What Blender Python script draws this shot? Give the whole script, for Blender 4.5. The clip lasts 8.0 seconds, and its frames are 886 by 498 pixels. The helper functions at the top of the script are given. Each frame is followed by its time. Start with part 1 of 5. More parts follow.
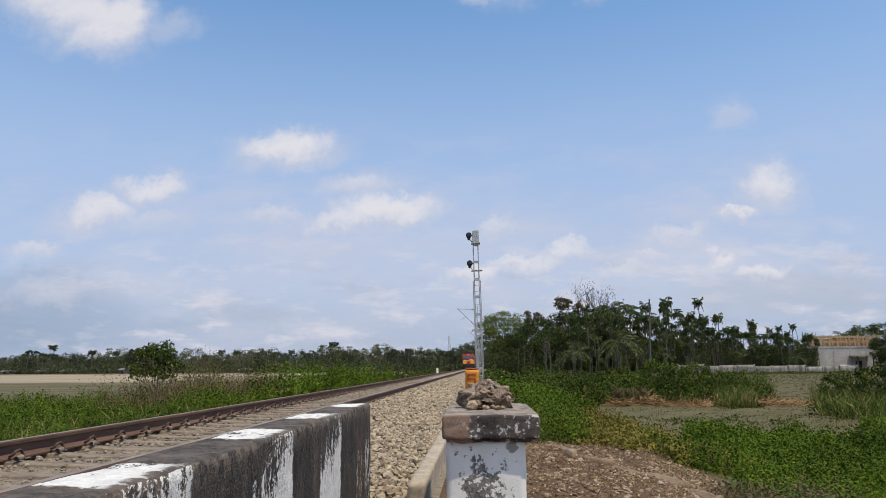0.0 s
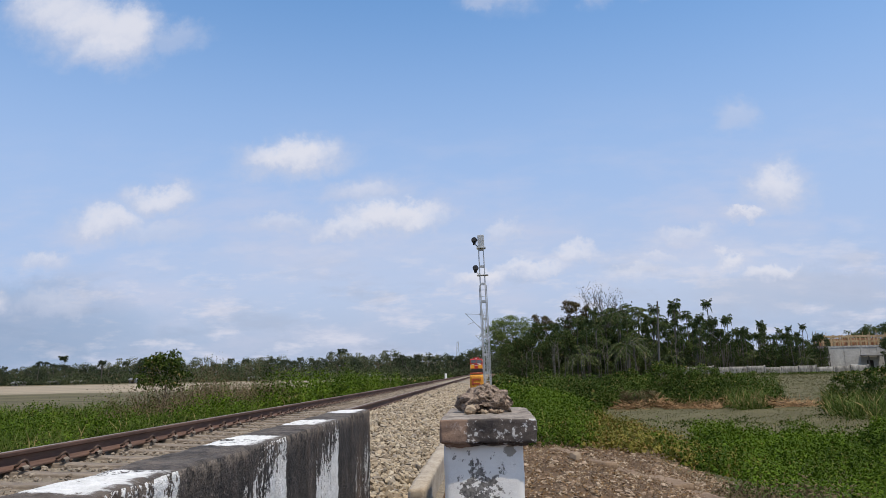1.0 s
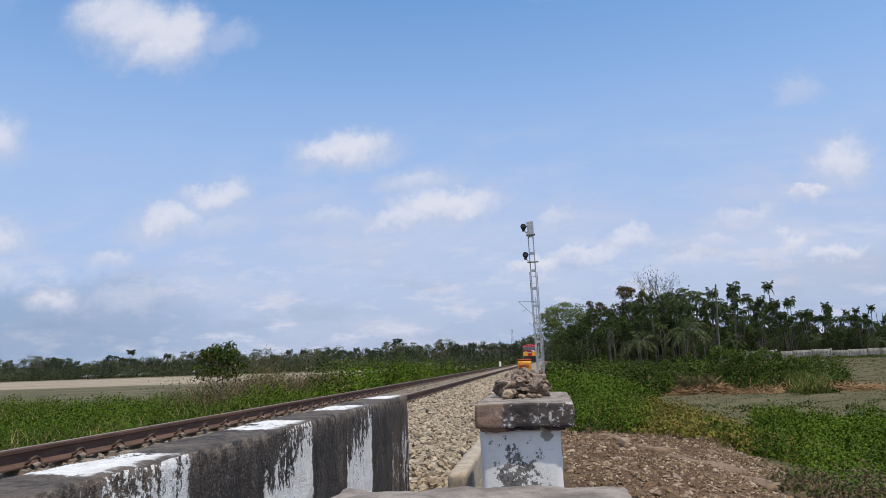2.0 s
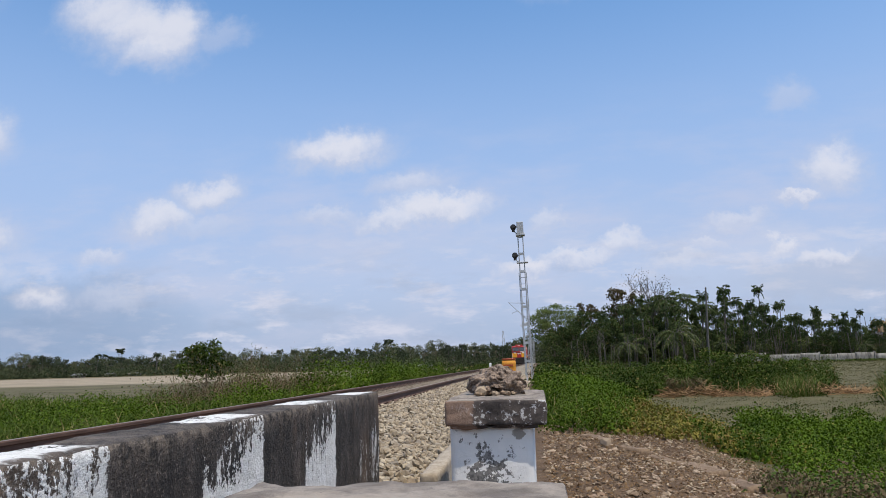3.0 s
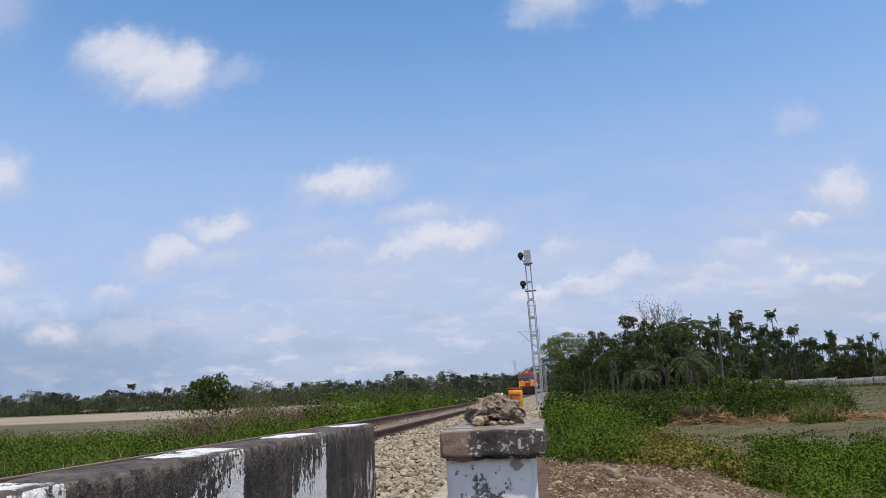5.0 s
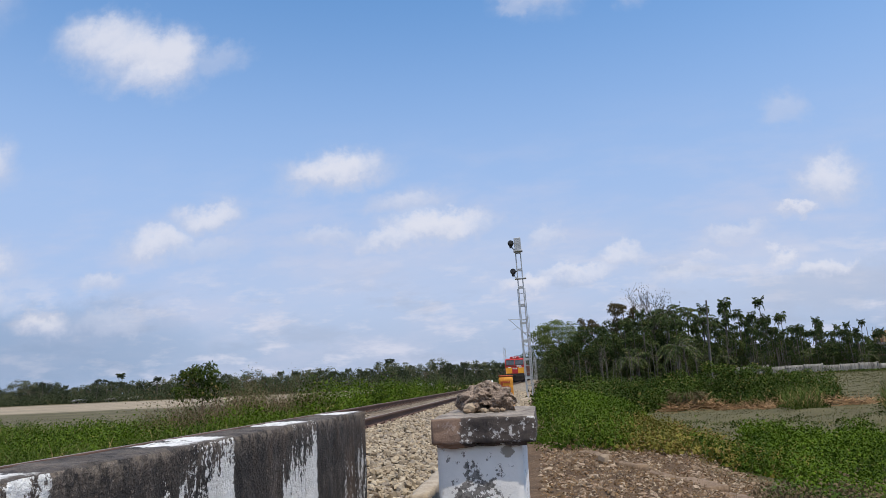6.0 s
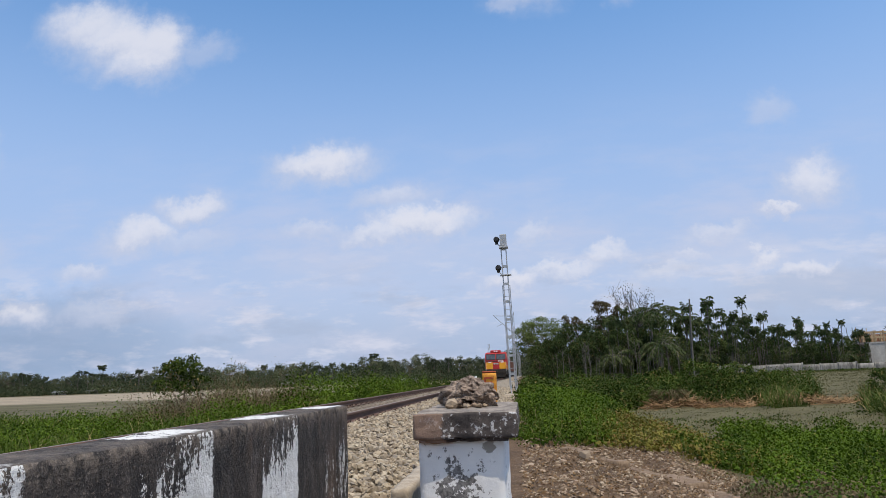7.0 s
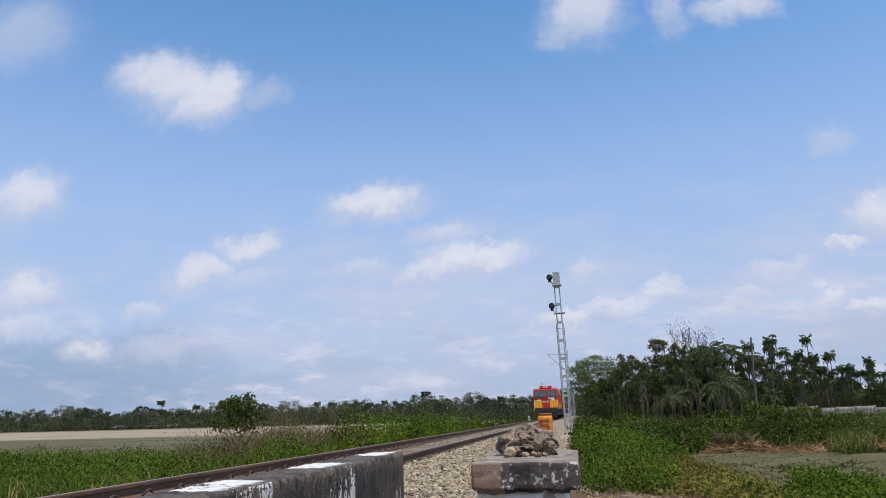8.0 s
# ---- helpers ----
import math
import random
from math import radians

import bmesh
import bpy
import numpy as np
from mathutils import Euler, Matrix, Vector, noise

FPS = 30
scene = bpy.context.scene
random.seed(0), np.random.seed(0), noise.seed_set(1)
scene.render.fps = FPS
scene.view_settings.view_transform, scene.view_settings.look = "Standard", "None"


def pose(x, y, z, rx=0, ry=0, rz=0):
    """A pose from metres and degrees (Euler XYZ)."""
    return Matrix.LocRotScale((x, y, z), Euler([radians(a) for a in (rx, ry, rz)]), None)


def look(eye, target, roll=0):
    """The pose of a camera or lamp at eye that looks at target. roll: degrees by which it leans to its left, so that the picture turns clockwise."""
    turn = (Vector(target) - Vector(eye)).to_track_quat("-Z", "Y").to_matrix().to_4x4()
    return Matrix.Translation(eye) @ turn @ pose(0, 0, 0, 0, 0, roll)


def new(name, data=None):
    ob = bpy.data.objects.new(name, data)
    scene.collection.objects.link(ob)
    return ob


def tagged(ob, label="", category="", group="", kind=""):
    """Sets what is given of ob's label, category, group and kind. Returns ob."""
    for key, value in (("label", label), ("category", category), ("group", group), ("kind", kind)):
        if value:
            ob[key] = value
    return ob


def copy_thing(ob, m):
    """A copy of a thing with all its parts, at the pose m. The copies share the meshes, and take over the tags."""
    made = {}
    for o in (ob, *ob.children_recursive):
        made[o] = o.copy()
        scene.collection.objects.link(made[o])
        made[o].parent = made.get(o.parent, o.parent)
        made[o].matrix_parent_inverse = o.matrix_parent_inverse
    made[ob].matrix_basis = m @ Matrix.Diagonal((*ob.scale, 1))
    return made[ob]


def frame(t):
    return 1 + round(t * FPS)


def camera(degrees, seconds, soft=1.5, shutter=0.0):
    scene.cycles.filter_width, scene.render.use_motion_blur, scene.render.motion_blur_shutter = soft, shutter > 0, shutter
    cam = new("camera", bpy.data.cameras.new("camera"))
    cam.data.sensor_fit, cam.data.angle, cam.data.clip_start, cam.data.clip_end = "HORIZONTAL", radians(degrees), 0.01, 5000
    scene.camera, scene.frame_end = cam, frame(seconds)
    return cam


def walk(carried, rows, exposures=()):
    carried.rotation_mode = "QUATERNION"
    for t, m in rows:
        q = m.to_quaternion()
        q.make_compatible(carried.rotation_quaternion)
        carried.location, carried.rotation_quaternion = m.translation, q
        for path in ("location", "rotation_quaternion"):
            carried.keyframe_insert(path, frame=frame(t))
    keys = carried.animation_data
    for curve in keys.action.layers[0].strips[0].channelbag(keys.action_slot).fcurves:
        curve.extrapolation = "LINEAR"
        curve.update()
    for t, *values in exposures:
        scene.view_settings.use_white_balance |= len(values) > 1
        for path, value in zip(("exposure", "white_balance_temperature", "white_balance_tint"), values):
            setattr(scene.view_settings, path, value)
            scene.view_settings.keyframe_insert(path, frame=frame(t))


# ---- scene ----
cam = camera(64.3, 8.0, 0.85)
PATH = [
    (0, (3.398, 1.442, 0.631), (3.295, 3.412, 0.96), -0.4),
    (0.5, (3.419, 1.432, 0.633), (3.319, 3.398, 0.983), -0.5),
    (1, (3.478, 1.419, 0.626), (3.355, 3.386, 0.97), -1.2),
    (1.5, (3.549, 1.454, 0.616), (3.34, 3.412, 0.965), -1.3),
    (2, (3.605, 1.498, 0.597), (3.334, 3.454, 0.914), -2.0),
    (2.2, (3.625, 1.527, 0.590), (3.396, 3.490, 0.900), -1.92),
    (3.5, (3.755, 1.719, 0.546), (3.496, 3.673, 0.886), -1.4),
    (4, (3.779, 1.736, 0.55), (3.526, 3.685, 0.923), -1.9),
    (4.5, (3.81, 1.735, 0.545), (3.508, 3.671, 0.946), -2.1),
    (4.7, (3.809, 1.740, 0.545), (3.526, 3.678, 0.949), -2.23),
    (5.8, (3.800, 1.768, 0.542), (3.541, 3.713, 0.927), -2.62),
    (6, (3.799, 1.773, 0.542), (3.554, 3.723, 0.912), -2.7),
    (6.5, (3.811, 1.779, 0.543), (3.607, 3.732, 0.925), -2.8),
    (7, (3.806, 1.784, 0.54), (3.6, 3.741, 0.896), -2.1),
    (7.5, (3.792, 1.791, 0.564), (3.492, 3.729, 0.954), -1.2),
    (8, (3.77, 1.807, 0.593), (3.426, 3.722, 1.056), -1.5),
]
walk(cam, [(t, look(eye, target, roll)) for t, eye, target, roll in PATH],
     [(0, 0.0, 6950, 10), (0.5, 0.0, 6800, 10), (1.0, 0.0, 6620, 10), (2.0, 0.0, 6500, 10), (8.0, 0.0, 6500, 10)])

# ---- light ----
SUN_TO = Vector((0.38, -0.33, 1.30)).normalized()
sun = new("sun", bpy.data.lights.new("sun", "SUN"))
sun.data.energy, sun.data.angle, sun.data.color = 3.9, radians(0.6), (1.0, 0.90, 0.76)
sun.matrix_world = look((0, 0, 60), Vector((0, 0, 60)) - SUN_TO)
scene.view_settings.exposure = 0.0

world = bpy.data.worlds.new("sky")
scene.world = world
world.use_nodes = True
WN, WL = world.node_tree.nodes, world.node_tree.links
WN.clear()


def wmath(op, a, b=None, c=None, clamp=False):
    n = WN.new("ShaderNodeMath")
    n.operation, n.use_clamp = op, clamp
    for i, v in enumerate((a, b, c)):
        if v is None:
            continue
        if isinstance(v, (int, float)):
            n.inputs[i].default_value = v
        else:
            WL.new(v, n.inputs[i])
    return n.outputs[0]


def wramp(value, lo, hi):
    n = WN.new("ShaderNodeMapRange")
    n.interpolation_type = "SMOOTHSTEP"
    WL.new(value, n.inputs[0])
    n.inputs[1].default_value, n.inputs[2].default_value = lo, hi
    return n.outputs[0]


def wmix(fac, a, b):
    n = WN.new("ShaderNodeMix")
    n.data_type = "RGBA"
    for sock, v in ((n.inputs[0], fac), (n.inputs[6], a), (n.inputs[7], b)):
        if isinstance(v, (int, float)):
            sock.default_value = v
        elif isinstance(v, tuple):
            sock.default_value = (*v, 1)
        else:
            WL.new(v, sock)
    return n.outputs[2]


def wnoise(vector, scale, detail=5.0, rough=0.55):
    n = WN.new("ShaderNodeTexNoise")
    WL.new(vector, n.inputs["Vector"])
    n.inputs["Scale"].default_value, n.inputs["Detail"].default_value, n.inputs["Roughness"].default_value = scale, detail, rough
    return n.outputs[0]


def build_sky():
    coord = WN.new("ShaderNodeTexCoord").outputs["Generated"]
    sky = WN.new("ShaderNodeTexSky")
    sky.sky_type, sky.sun_disc = "NISHITA", False
    sky.sun_elevation = math.asin(SUN_TO.z)
    sky.sun_rotation = math.atan2(SUN_TO.x, SUN_TO.y)
    sky.air_density, sky.dust_density, sky.ozone_density, sky.altitude = 1.0, 0.6, 2.0, 50
    tone = WN.new("ShaderNodeVectorMath")
    tone.operation = "MULTIPLY"
    WL.new(sky.outputs[0], tone.inputs[0])
    tone.inputs[1].default_value = (0.118, 0.170, 0.197)
    sep = WN.new("ShaderNodeSeparateXYZ")
    WL.new(coord, sep.inputs[0])
    ahead = wmath("MAXIMUM", sep.outputs[1], 0.02)
    # directions as a flat sheet ahead: u to the right, v up
    u0 = wmath("DIVIDE", sep.outputs[0], ahead)
    v0 = wmath("DIVIDE", sep.outputs[2], ahead)
    flat = WN.new("ShaderNodeCombineXYZ")
    WL.new(u0, flat.inputs[0])
    WL.new(v0, flat.inputs[1])
    wide = WN.new("ShaderNodeMapping")
    wide.inputs["Scale"].default_value = (1.0, 3.2, 1.0)
    WL.new(flat.outputs[0], wide.inputs[0])
    shifted = WN.new("ShaderNodeMapping")
    shifted.inputs["Location"].default_value = (3.7, 1.9, 0.0)
    WL.new(flat.outputs[0], shifted.inputs[0])
    n1 = wnoise(flat.outputs[0], 17.0, 8.0, 0.62)
    n2 = wnoise(shifted.outputs[0], 17.0, 8.0, 0.62)
    n3 = wnoise(flat.outputs[0], 60.0, 6.0, 0.65)
    u = wmath("MULTIPLY_ADD", wmath("SUBTRACT", n2, 0.5), 0.10, u0)
    v = wmath("MULTIPLY_ADD", wmath("SUBTRACT", n1, 0.5), 0.070, v0)
    v = wmath("MULTIPLY_ADD", wmath("SUBTRACT", n3, 0.5), 0.022, v)
    total, shade = None, None

    def cloud(cu, cv, a, b, dense):
        nonlocal total, shade
        du = wmath("MULTIPLY", wmath("SUBTRACT", u, cu), 0.80 / a)
        dv = wmath("MULTIPLY", wmath("SUBTRACT", v, cv), 0.80 / b)
        low = wmath("MULTIPLY", wmath("MINIMUM", dv, 0.0), 0.35)
        dv2 = wmath("ADD", dv, low)
        d = wmath("SQRT", wmath("MULTIPLY_ADD", du, du, wmath("MULTIPLY", dv2, dv2)))
        soft = wmath("MULTIPLY_ADD", wmath("MINIMUM", dv, 0.0), -0.28, 1.06)
        m = wmath("MULTIPLY", wramp(wmath("DIVIDE", d, soft), 1.24, 0.30), dense)
        total = m if total is None else wmath("MAXIMUM", total, m)
        s = wmath("MULTIPLY", wmath("MULTIPLY_ADD", dv, 0.5, 0.5, clamp=True), m)
        shade = s if shade is None else wmath("MAXIMUM", shade, s)

    cloud(-0.672, 0.578, 0.070, 0.044, 0.95)
    cloud(-0.612, 0.546, 0.072, 0.046, 1.00)
    cloud(-0.560, 0.532, 0.056, 0.050, 1.00)
    cloud(-0.590, 0.508, 0.055, 0.030, 0.85)
    cloud(-0.480, 0.520, 0.045, 0.024, 0.45)
    cloud(-0.283, 0.319, 0.071, 0.029, 1.00)
    cloud(-0.174, 0.261, 0.055, 0.019, 0.68)
    cloud(-0.296, 0.220, 0.061, 0.015, 0.61)
    cloud(-0.133, 0.222, 0.078, 0.026, 1.00)
    cloud(-0.201, 0.209, 0.051, 0.019, 0.85)
    cloud(-0.488, 0.263, 0.052, 0.023, 0.90)
    cloud(-0.568, 0.228, 0.057, 0.026, 0.90)
    cloud(-0.496, 0.214, 0.065, 0.022, 0.54)
    cloud(-0.661, 0.174, 0.041, 0.014, 0.68)
    cloud(0.027, 0.194, 0.035, 0.018, 0.68)
    cloud(0.128, 0.159, 0.041, 0.020, 0.85)
    cloud(0.062, 0.141, 0.060, 0.016, 0.85)
    cloud(-0.005, 0.126, 0.046, 0.017, 0.90)
    cloud(0.343, 0.145, 0.027, 0.014, 0.90)
    cloud(0.288, 0.181, 0.042, 0.014, 0.68)
    cloud(0.417, 0.245, 0.041, 0.035, 0.90)
    cloud(0.370, 0.209, 0.031, 0.010, 0.85)
    cloud(0.366, 0.354, 0.032, 0.023, 0.47)
    cloud(0.241, 0.149, 0.032, 0.012, 0.68)
    cloud(-0.900, 0.380, 0.066, 0.046, 0.90)
    cloud(-0.873, 0.213, 0.063, 0.036, 0.90)
    cloud(-0.754, 0.116, 0.042, 0.018, 0.85)
    cloud(-0.641, 0.111, 0.057, 0.018, 0.54)
    cloud(0.048, 0.599, 0.059, 0.049, 0.85)
    cloud(0.007, 0.566, 0.021, 0.019, 0.54)
    cloud(0.177, 0.586, 0.026, 0.036, 0.61)
    cloud(0.269, 0.581, 0.048, 0.024, 0.81)
    cloud(-0.946, 0.696, 0.094, 0.065, 0.54)
    cloud(-0.876, 0.158, 0.073, 0.023, 0.68)
    cloud(0.399, 0.127, 0.040, 0.016, 0.90)
    cloud(0.203, 0.130, 0.057, 0.015, 0.68)
    cloud(-0.10, 0.115, 0.42, 0.10, 0.40)
    cloud(0.30, 0.11, 0.25, 0.07, 0.50)
    # thin sheet of vapour low down
    band = wmath("MULTIPLY", wramp(v0, 0.42, 0.16), wramp(v0, -0.02, 0.03))
    veil = wmath("MULTIPLY", wramp(wnoise(wide.outputs[0], 4.5, 6.0, 0.6), 0.40, 0.72), band)
    veil2 = wmath("MULTIPLY", wramp(wnoise(wide.outputs[0], 11.0, 5.0, 0.6), 0.48, 0.68), wmath("MULTIPLY", wramp(v0, 0.22, 0.10), wramp(v0, -0.01, 0.02)))
    up = wmath("ABSOLUTE", sep.outputs[2])
    haze = wmath("MULTIPLY", wramp(up, 0.58, 0.12), 0.88)
    base = wmix(haze, tone.outputs[0], HAZE)
    bluish = wmath("MULTIPLY", wramp(up, 0.13, 0.03), 0.70)
    base = wmix(bluish, base, LOW)
    base = wmix(wmath("MULTIPLY", veil, 0.55), base, VEIL)
    base = wmix(wmath("MULTIPLY", veil2, 0.90), base, VEIL2)
    streaks = wmath("MULTIPLY", wramp(wnoise(wide.outputs[0], 7.0, 6.0, 0.6), 0.50, 0.66), wmath("MULTIPLY", wramp(v0, 0.19, 0.10), wramp(v0, 0.0, 0.04)))
    base = wmix(wmath("MULTIPLY", streaks, 0.55), base, (0.34, 0.43, 0.60))
    gloom = wmath("MULTIPLY", wramp(wmath("ADD", wmath("POWER", wmath("MULTIPLY", wmath("ADD", u, 0.78), 3.2), 2.0), wmath("POWER", wmath("MULTIPLY", wmath("SUBTRACT", v, 0.075), 13.0), 2.0)), 1.3, 0.1), 0.62)
    base = wmix(gloom, base, (0.27, 0.37, 0.55))
    gloom2 = wmath("MULTIPLY", wramp(wmath("ADD", wmath("POWER", wmath("MULTIPLY", wmath("SUBTRACT", u, 0.42), 6.0), 2.0), wmath("POWER", wmath("MULTIPLY", wmath("SUBTRACT", v, 0.100), 28.0), 2.0)), 1.3, 0.1), 0.5)
    base = wmix(gloom2, base, (0.33, 0.42, 0.58))
    lit = wmix(wramp(shade, 0.15, 0.62), CLOUD_LOW, CLOUD_TOP)
    base = wmix(wmath("MULTIPLY", total, 0.88), base, lit)
    # unseen white clouds behind the view, added to brighten shaded faces
    rear = wmath("MULTIPLY", wramp(sep.outputs[1], 0.05, -0.25), wramp(sep.outputs[2], 0.0, 0.12))
    heap = wmath("MULTIPLY", wramp(wnoise(coord, 3.0, 6.0, 0.6), 0.46, 0.60), rear)
    base = wmix(wmath("MULTIPLY", heap, 0.85), base, (0.86, 0.85, 0.86))
    back = WN.new("ShaderNodeBackground")
    WL.new(base, back.inputs[0])
    back.inputs[1].default_value = 1.0
    out = WN.new("ShaderNodeOutputWorld")
    WL.new(back.outputs[0], out.inputs[0])


HAZE = (0.42, 0.525, 0.775)
LOW = (0.33, 0.43, 0.62)
VEIL = (0.60, 0.62, 0.77)
VEIL2 = (0.68, 0.70, 0.82)
CLOUD_LOW = (0.56, 0.61, 0.76)
CLOUD_TOP = (0.76, 0.77, 0.85)
build_sky()


# ---- materials ----
def shader(name):
    m = bpy.data.materials.new(name)
    m.use_nodes = True
    t = m.node_tree
    return m, t.nodes, t.links, t.nodes["Principled BSDF"]


def put_value(links, sock, v):
    if isinstance(v, (int, float)):
        sock.default_value = v
    elif isinstance(v, tuple):
        sock.default_value = (*v, 1) if len(v) == 3 else v
    else:
        links.new(v, sock)


def mixed(nodes, links, fac, a, b):
    n = nodes.new("ShaderNodeMix")
    n.data_type = "RGBA"
    for sock, v in ((n.inputs[0], fac), (n.inputs[6], a), (n.inputs[7], b)):
        put_value(links, sock, v)
    return n.outputs[2]


def calc(nodes, links, op, a, b=0.0, c=0.0, clamp=False):
    n = nodes.new("ShaderNodeMath")
    n.operation, n.use_clamp = op, clamp
    for i, v in enumerate((a, b, c)):
        put_value(links, n.inputs[i], v)
    return n.outputs[0]


def ramp(nodes, links, value, lo, hi):
    n = nodes.new("ShaderNodeMapRange")
    n.interpolation_type = "SMOOTHSTEP"
    put_value(links, n.inputs[0], value)
    n.inputs[1].default_value, n.inputs[2].default_value = lo, hi
    return n.outputs[0]


def grain(nodes, links, scale, detail=5.0, rough=0.6, stretch=(1, 1, 1), space="Position"):
    if space == "Position":
        src = nodes.new("ShaderNodeNewGeometry").outputs["Position"]
    else:
        src = nodes.new("ShaderNodeTexCoord").outputs["Object"]
    mp = nodes.new("ShaderNodeMapping")
    mp.inputs["Scale"].default_value = stretch
    links.new(src, mp.inputs[0])
    n = nodes.new("ShaderNodeTexNoise")
    n.inputs["Scale"].default_value, n.inputs["Detail"].default_value, n.inputs["Roughness"].default_value = scale, detail, rough
    links.new(mp.outputs[0], n.inputs["Vector"])
    return n.outputs[0]


def relief(nodes, links, bsdf, height, strength, distance):
    b = nodes.new("ShaderNodeBump")
    b.inputs["Strength"].default_value, b.inputs["Distance"].default_value = strength, distance
    links.new(height, b.inputs["Height"])
    links.new(b.outputs[0], bsdf.inputs["Normal"])


def plain(name, dark, light, scale=6.0, rough=0.8, metal=0.0, bump=0.3, size=0.01, space="Object", stretch=(1, 1, 1), fleck=None, spread=(0.32, 0.68)):
    """A surface that varies between two colours at two scales, with relief."""
    m, N, L, B = shader(name)
    a = grain(N, L, scale, 6, 0.65, stretch, space)
    b = grain(N, L, scale * 7, 4, 0.6, stretch, space)
    f = ramp(N, L, calc(N, L, "MULTIPLY_ADD", b, 0.4, calc(N, L, "MULTIPLY", a, 0.6)), *spread)
    col = mixed(N, L, f, dark, light)
    if fleck:
        col = mixed(N, L, ramp(N, L, grain(N, L, scale * 2.3, 5, 0.7, stretch, space), 0.60, 0.72), col, fleck)
    L.new(col, B.inputs["Base Color"])
    B.inputs["Roughness"].default_value, B.inputs["Metallic"].default_value = rough, metal
    relief(N, L, B, b, bump, size)
    return m


def leafy(name, dark, light, dry=None, dry_part=0.1, through_light=0.25, patch=0.35):
    """Leaves: every leaf has its own tone, and whole patches differ."""
    m, N, L, B = shader(name)
    geo = N.new("ShaderNodeNewGeometry")
    r = geo.outputs["Random Per Island"]
    big = grain(N, L, patch, 3, 0.6)
    f = calc(N, L, "MULTIPLY_ADD", ramp(N, L, big, 0.3, 0.7), 0.6, calc(N, L, "MULTIPLY", r, 0.4))
    col = mixed(N, L, f, dark, light)
    if dry:
        alone = calc(N, L, "FRACT", calc(N, L, "MULTIPLY", r, 7.31))
        col = mixed(N, L, ramp(N, L, alone, 1 - dry_part - 0.03, 1 - dry_part + 0.03), col, dry)
    L.new(col, B.inputs["Base Color"])
    B.inputs["Roughness"].default_value = 0.6
    B.inputs["Specular IOR Level"].default_value = 0.04
    tr = N.new("ShaderNodeBsdfTranslucent")
    L.new(col, tr.inputs[0])
    mx = N.new("ShaderNodeMixShader")
    mx.inputs[0].default_value = through_light
    L.new(B.outputs[0], mx.inputs[1])
    L.new(tr.outputs[0], mx.inputs[2])
    L.new(mx.outputs[0], N["Material Output"].inputs[0])
    return m


def each_differs(name, tones, rough=0.85, scale=30.0, bump=0.4, size=0.004, per_object=False):
    """Stones and bricks: one tone for each piece, with grain over it."""
    m, N, L, B = shader(name)
    if per_object:
        r = N.new("ShaderNodeObjectInfo").outputs["Random"]
    else:
        r = N.new("ShaderNodeNewGeometry").outputs["Random Per Island"]
    cr = N.new("ShaderNodeValToRGB")
    cr.color_ramp.elements.remove(cr.color_ramp.elements[0])
    for i, c in enumerate(tones):
        e = cr.color_ramp.elements[0] if i == 0 else cr.color_ramp.elements.new(i / (len(tones) - 1))
        e.position, e.color = i / (len(tones) - 1), (*c, 1)
    L.new(r, cr.inputs[0])
    g = grain(N, L, scale, 5, 0.65)
    dirt = grain(N, L, 1.1, 4, 0.6)
    col = mixed(N, L, calc(N, L, "MULTIPLY", ramp(N, L, g, 0.35, 0.75), 0.45), cr.outputs[0], (0.16, 0.12, 0.08))
    col = mixed(N, L, calc(N, L, "MULTIPLY", ramp(N, L, dirt, 0.45, 0.75), 0.35), col, (0.30, 0.24, 0.17))
    L.new(col, B.inputs["Base Color"])
    B.inputs["Roughness"].default_value = rough
    relief(N, L, B, g, bump, size)
    return m


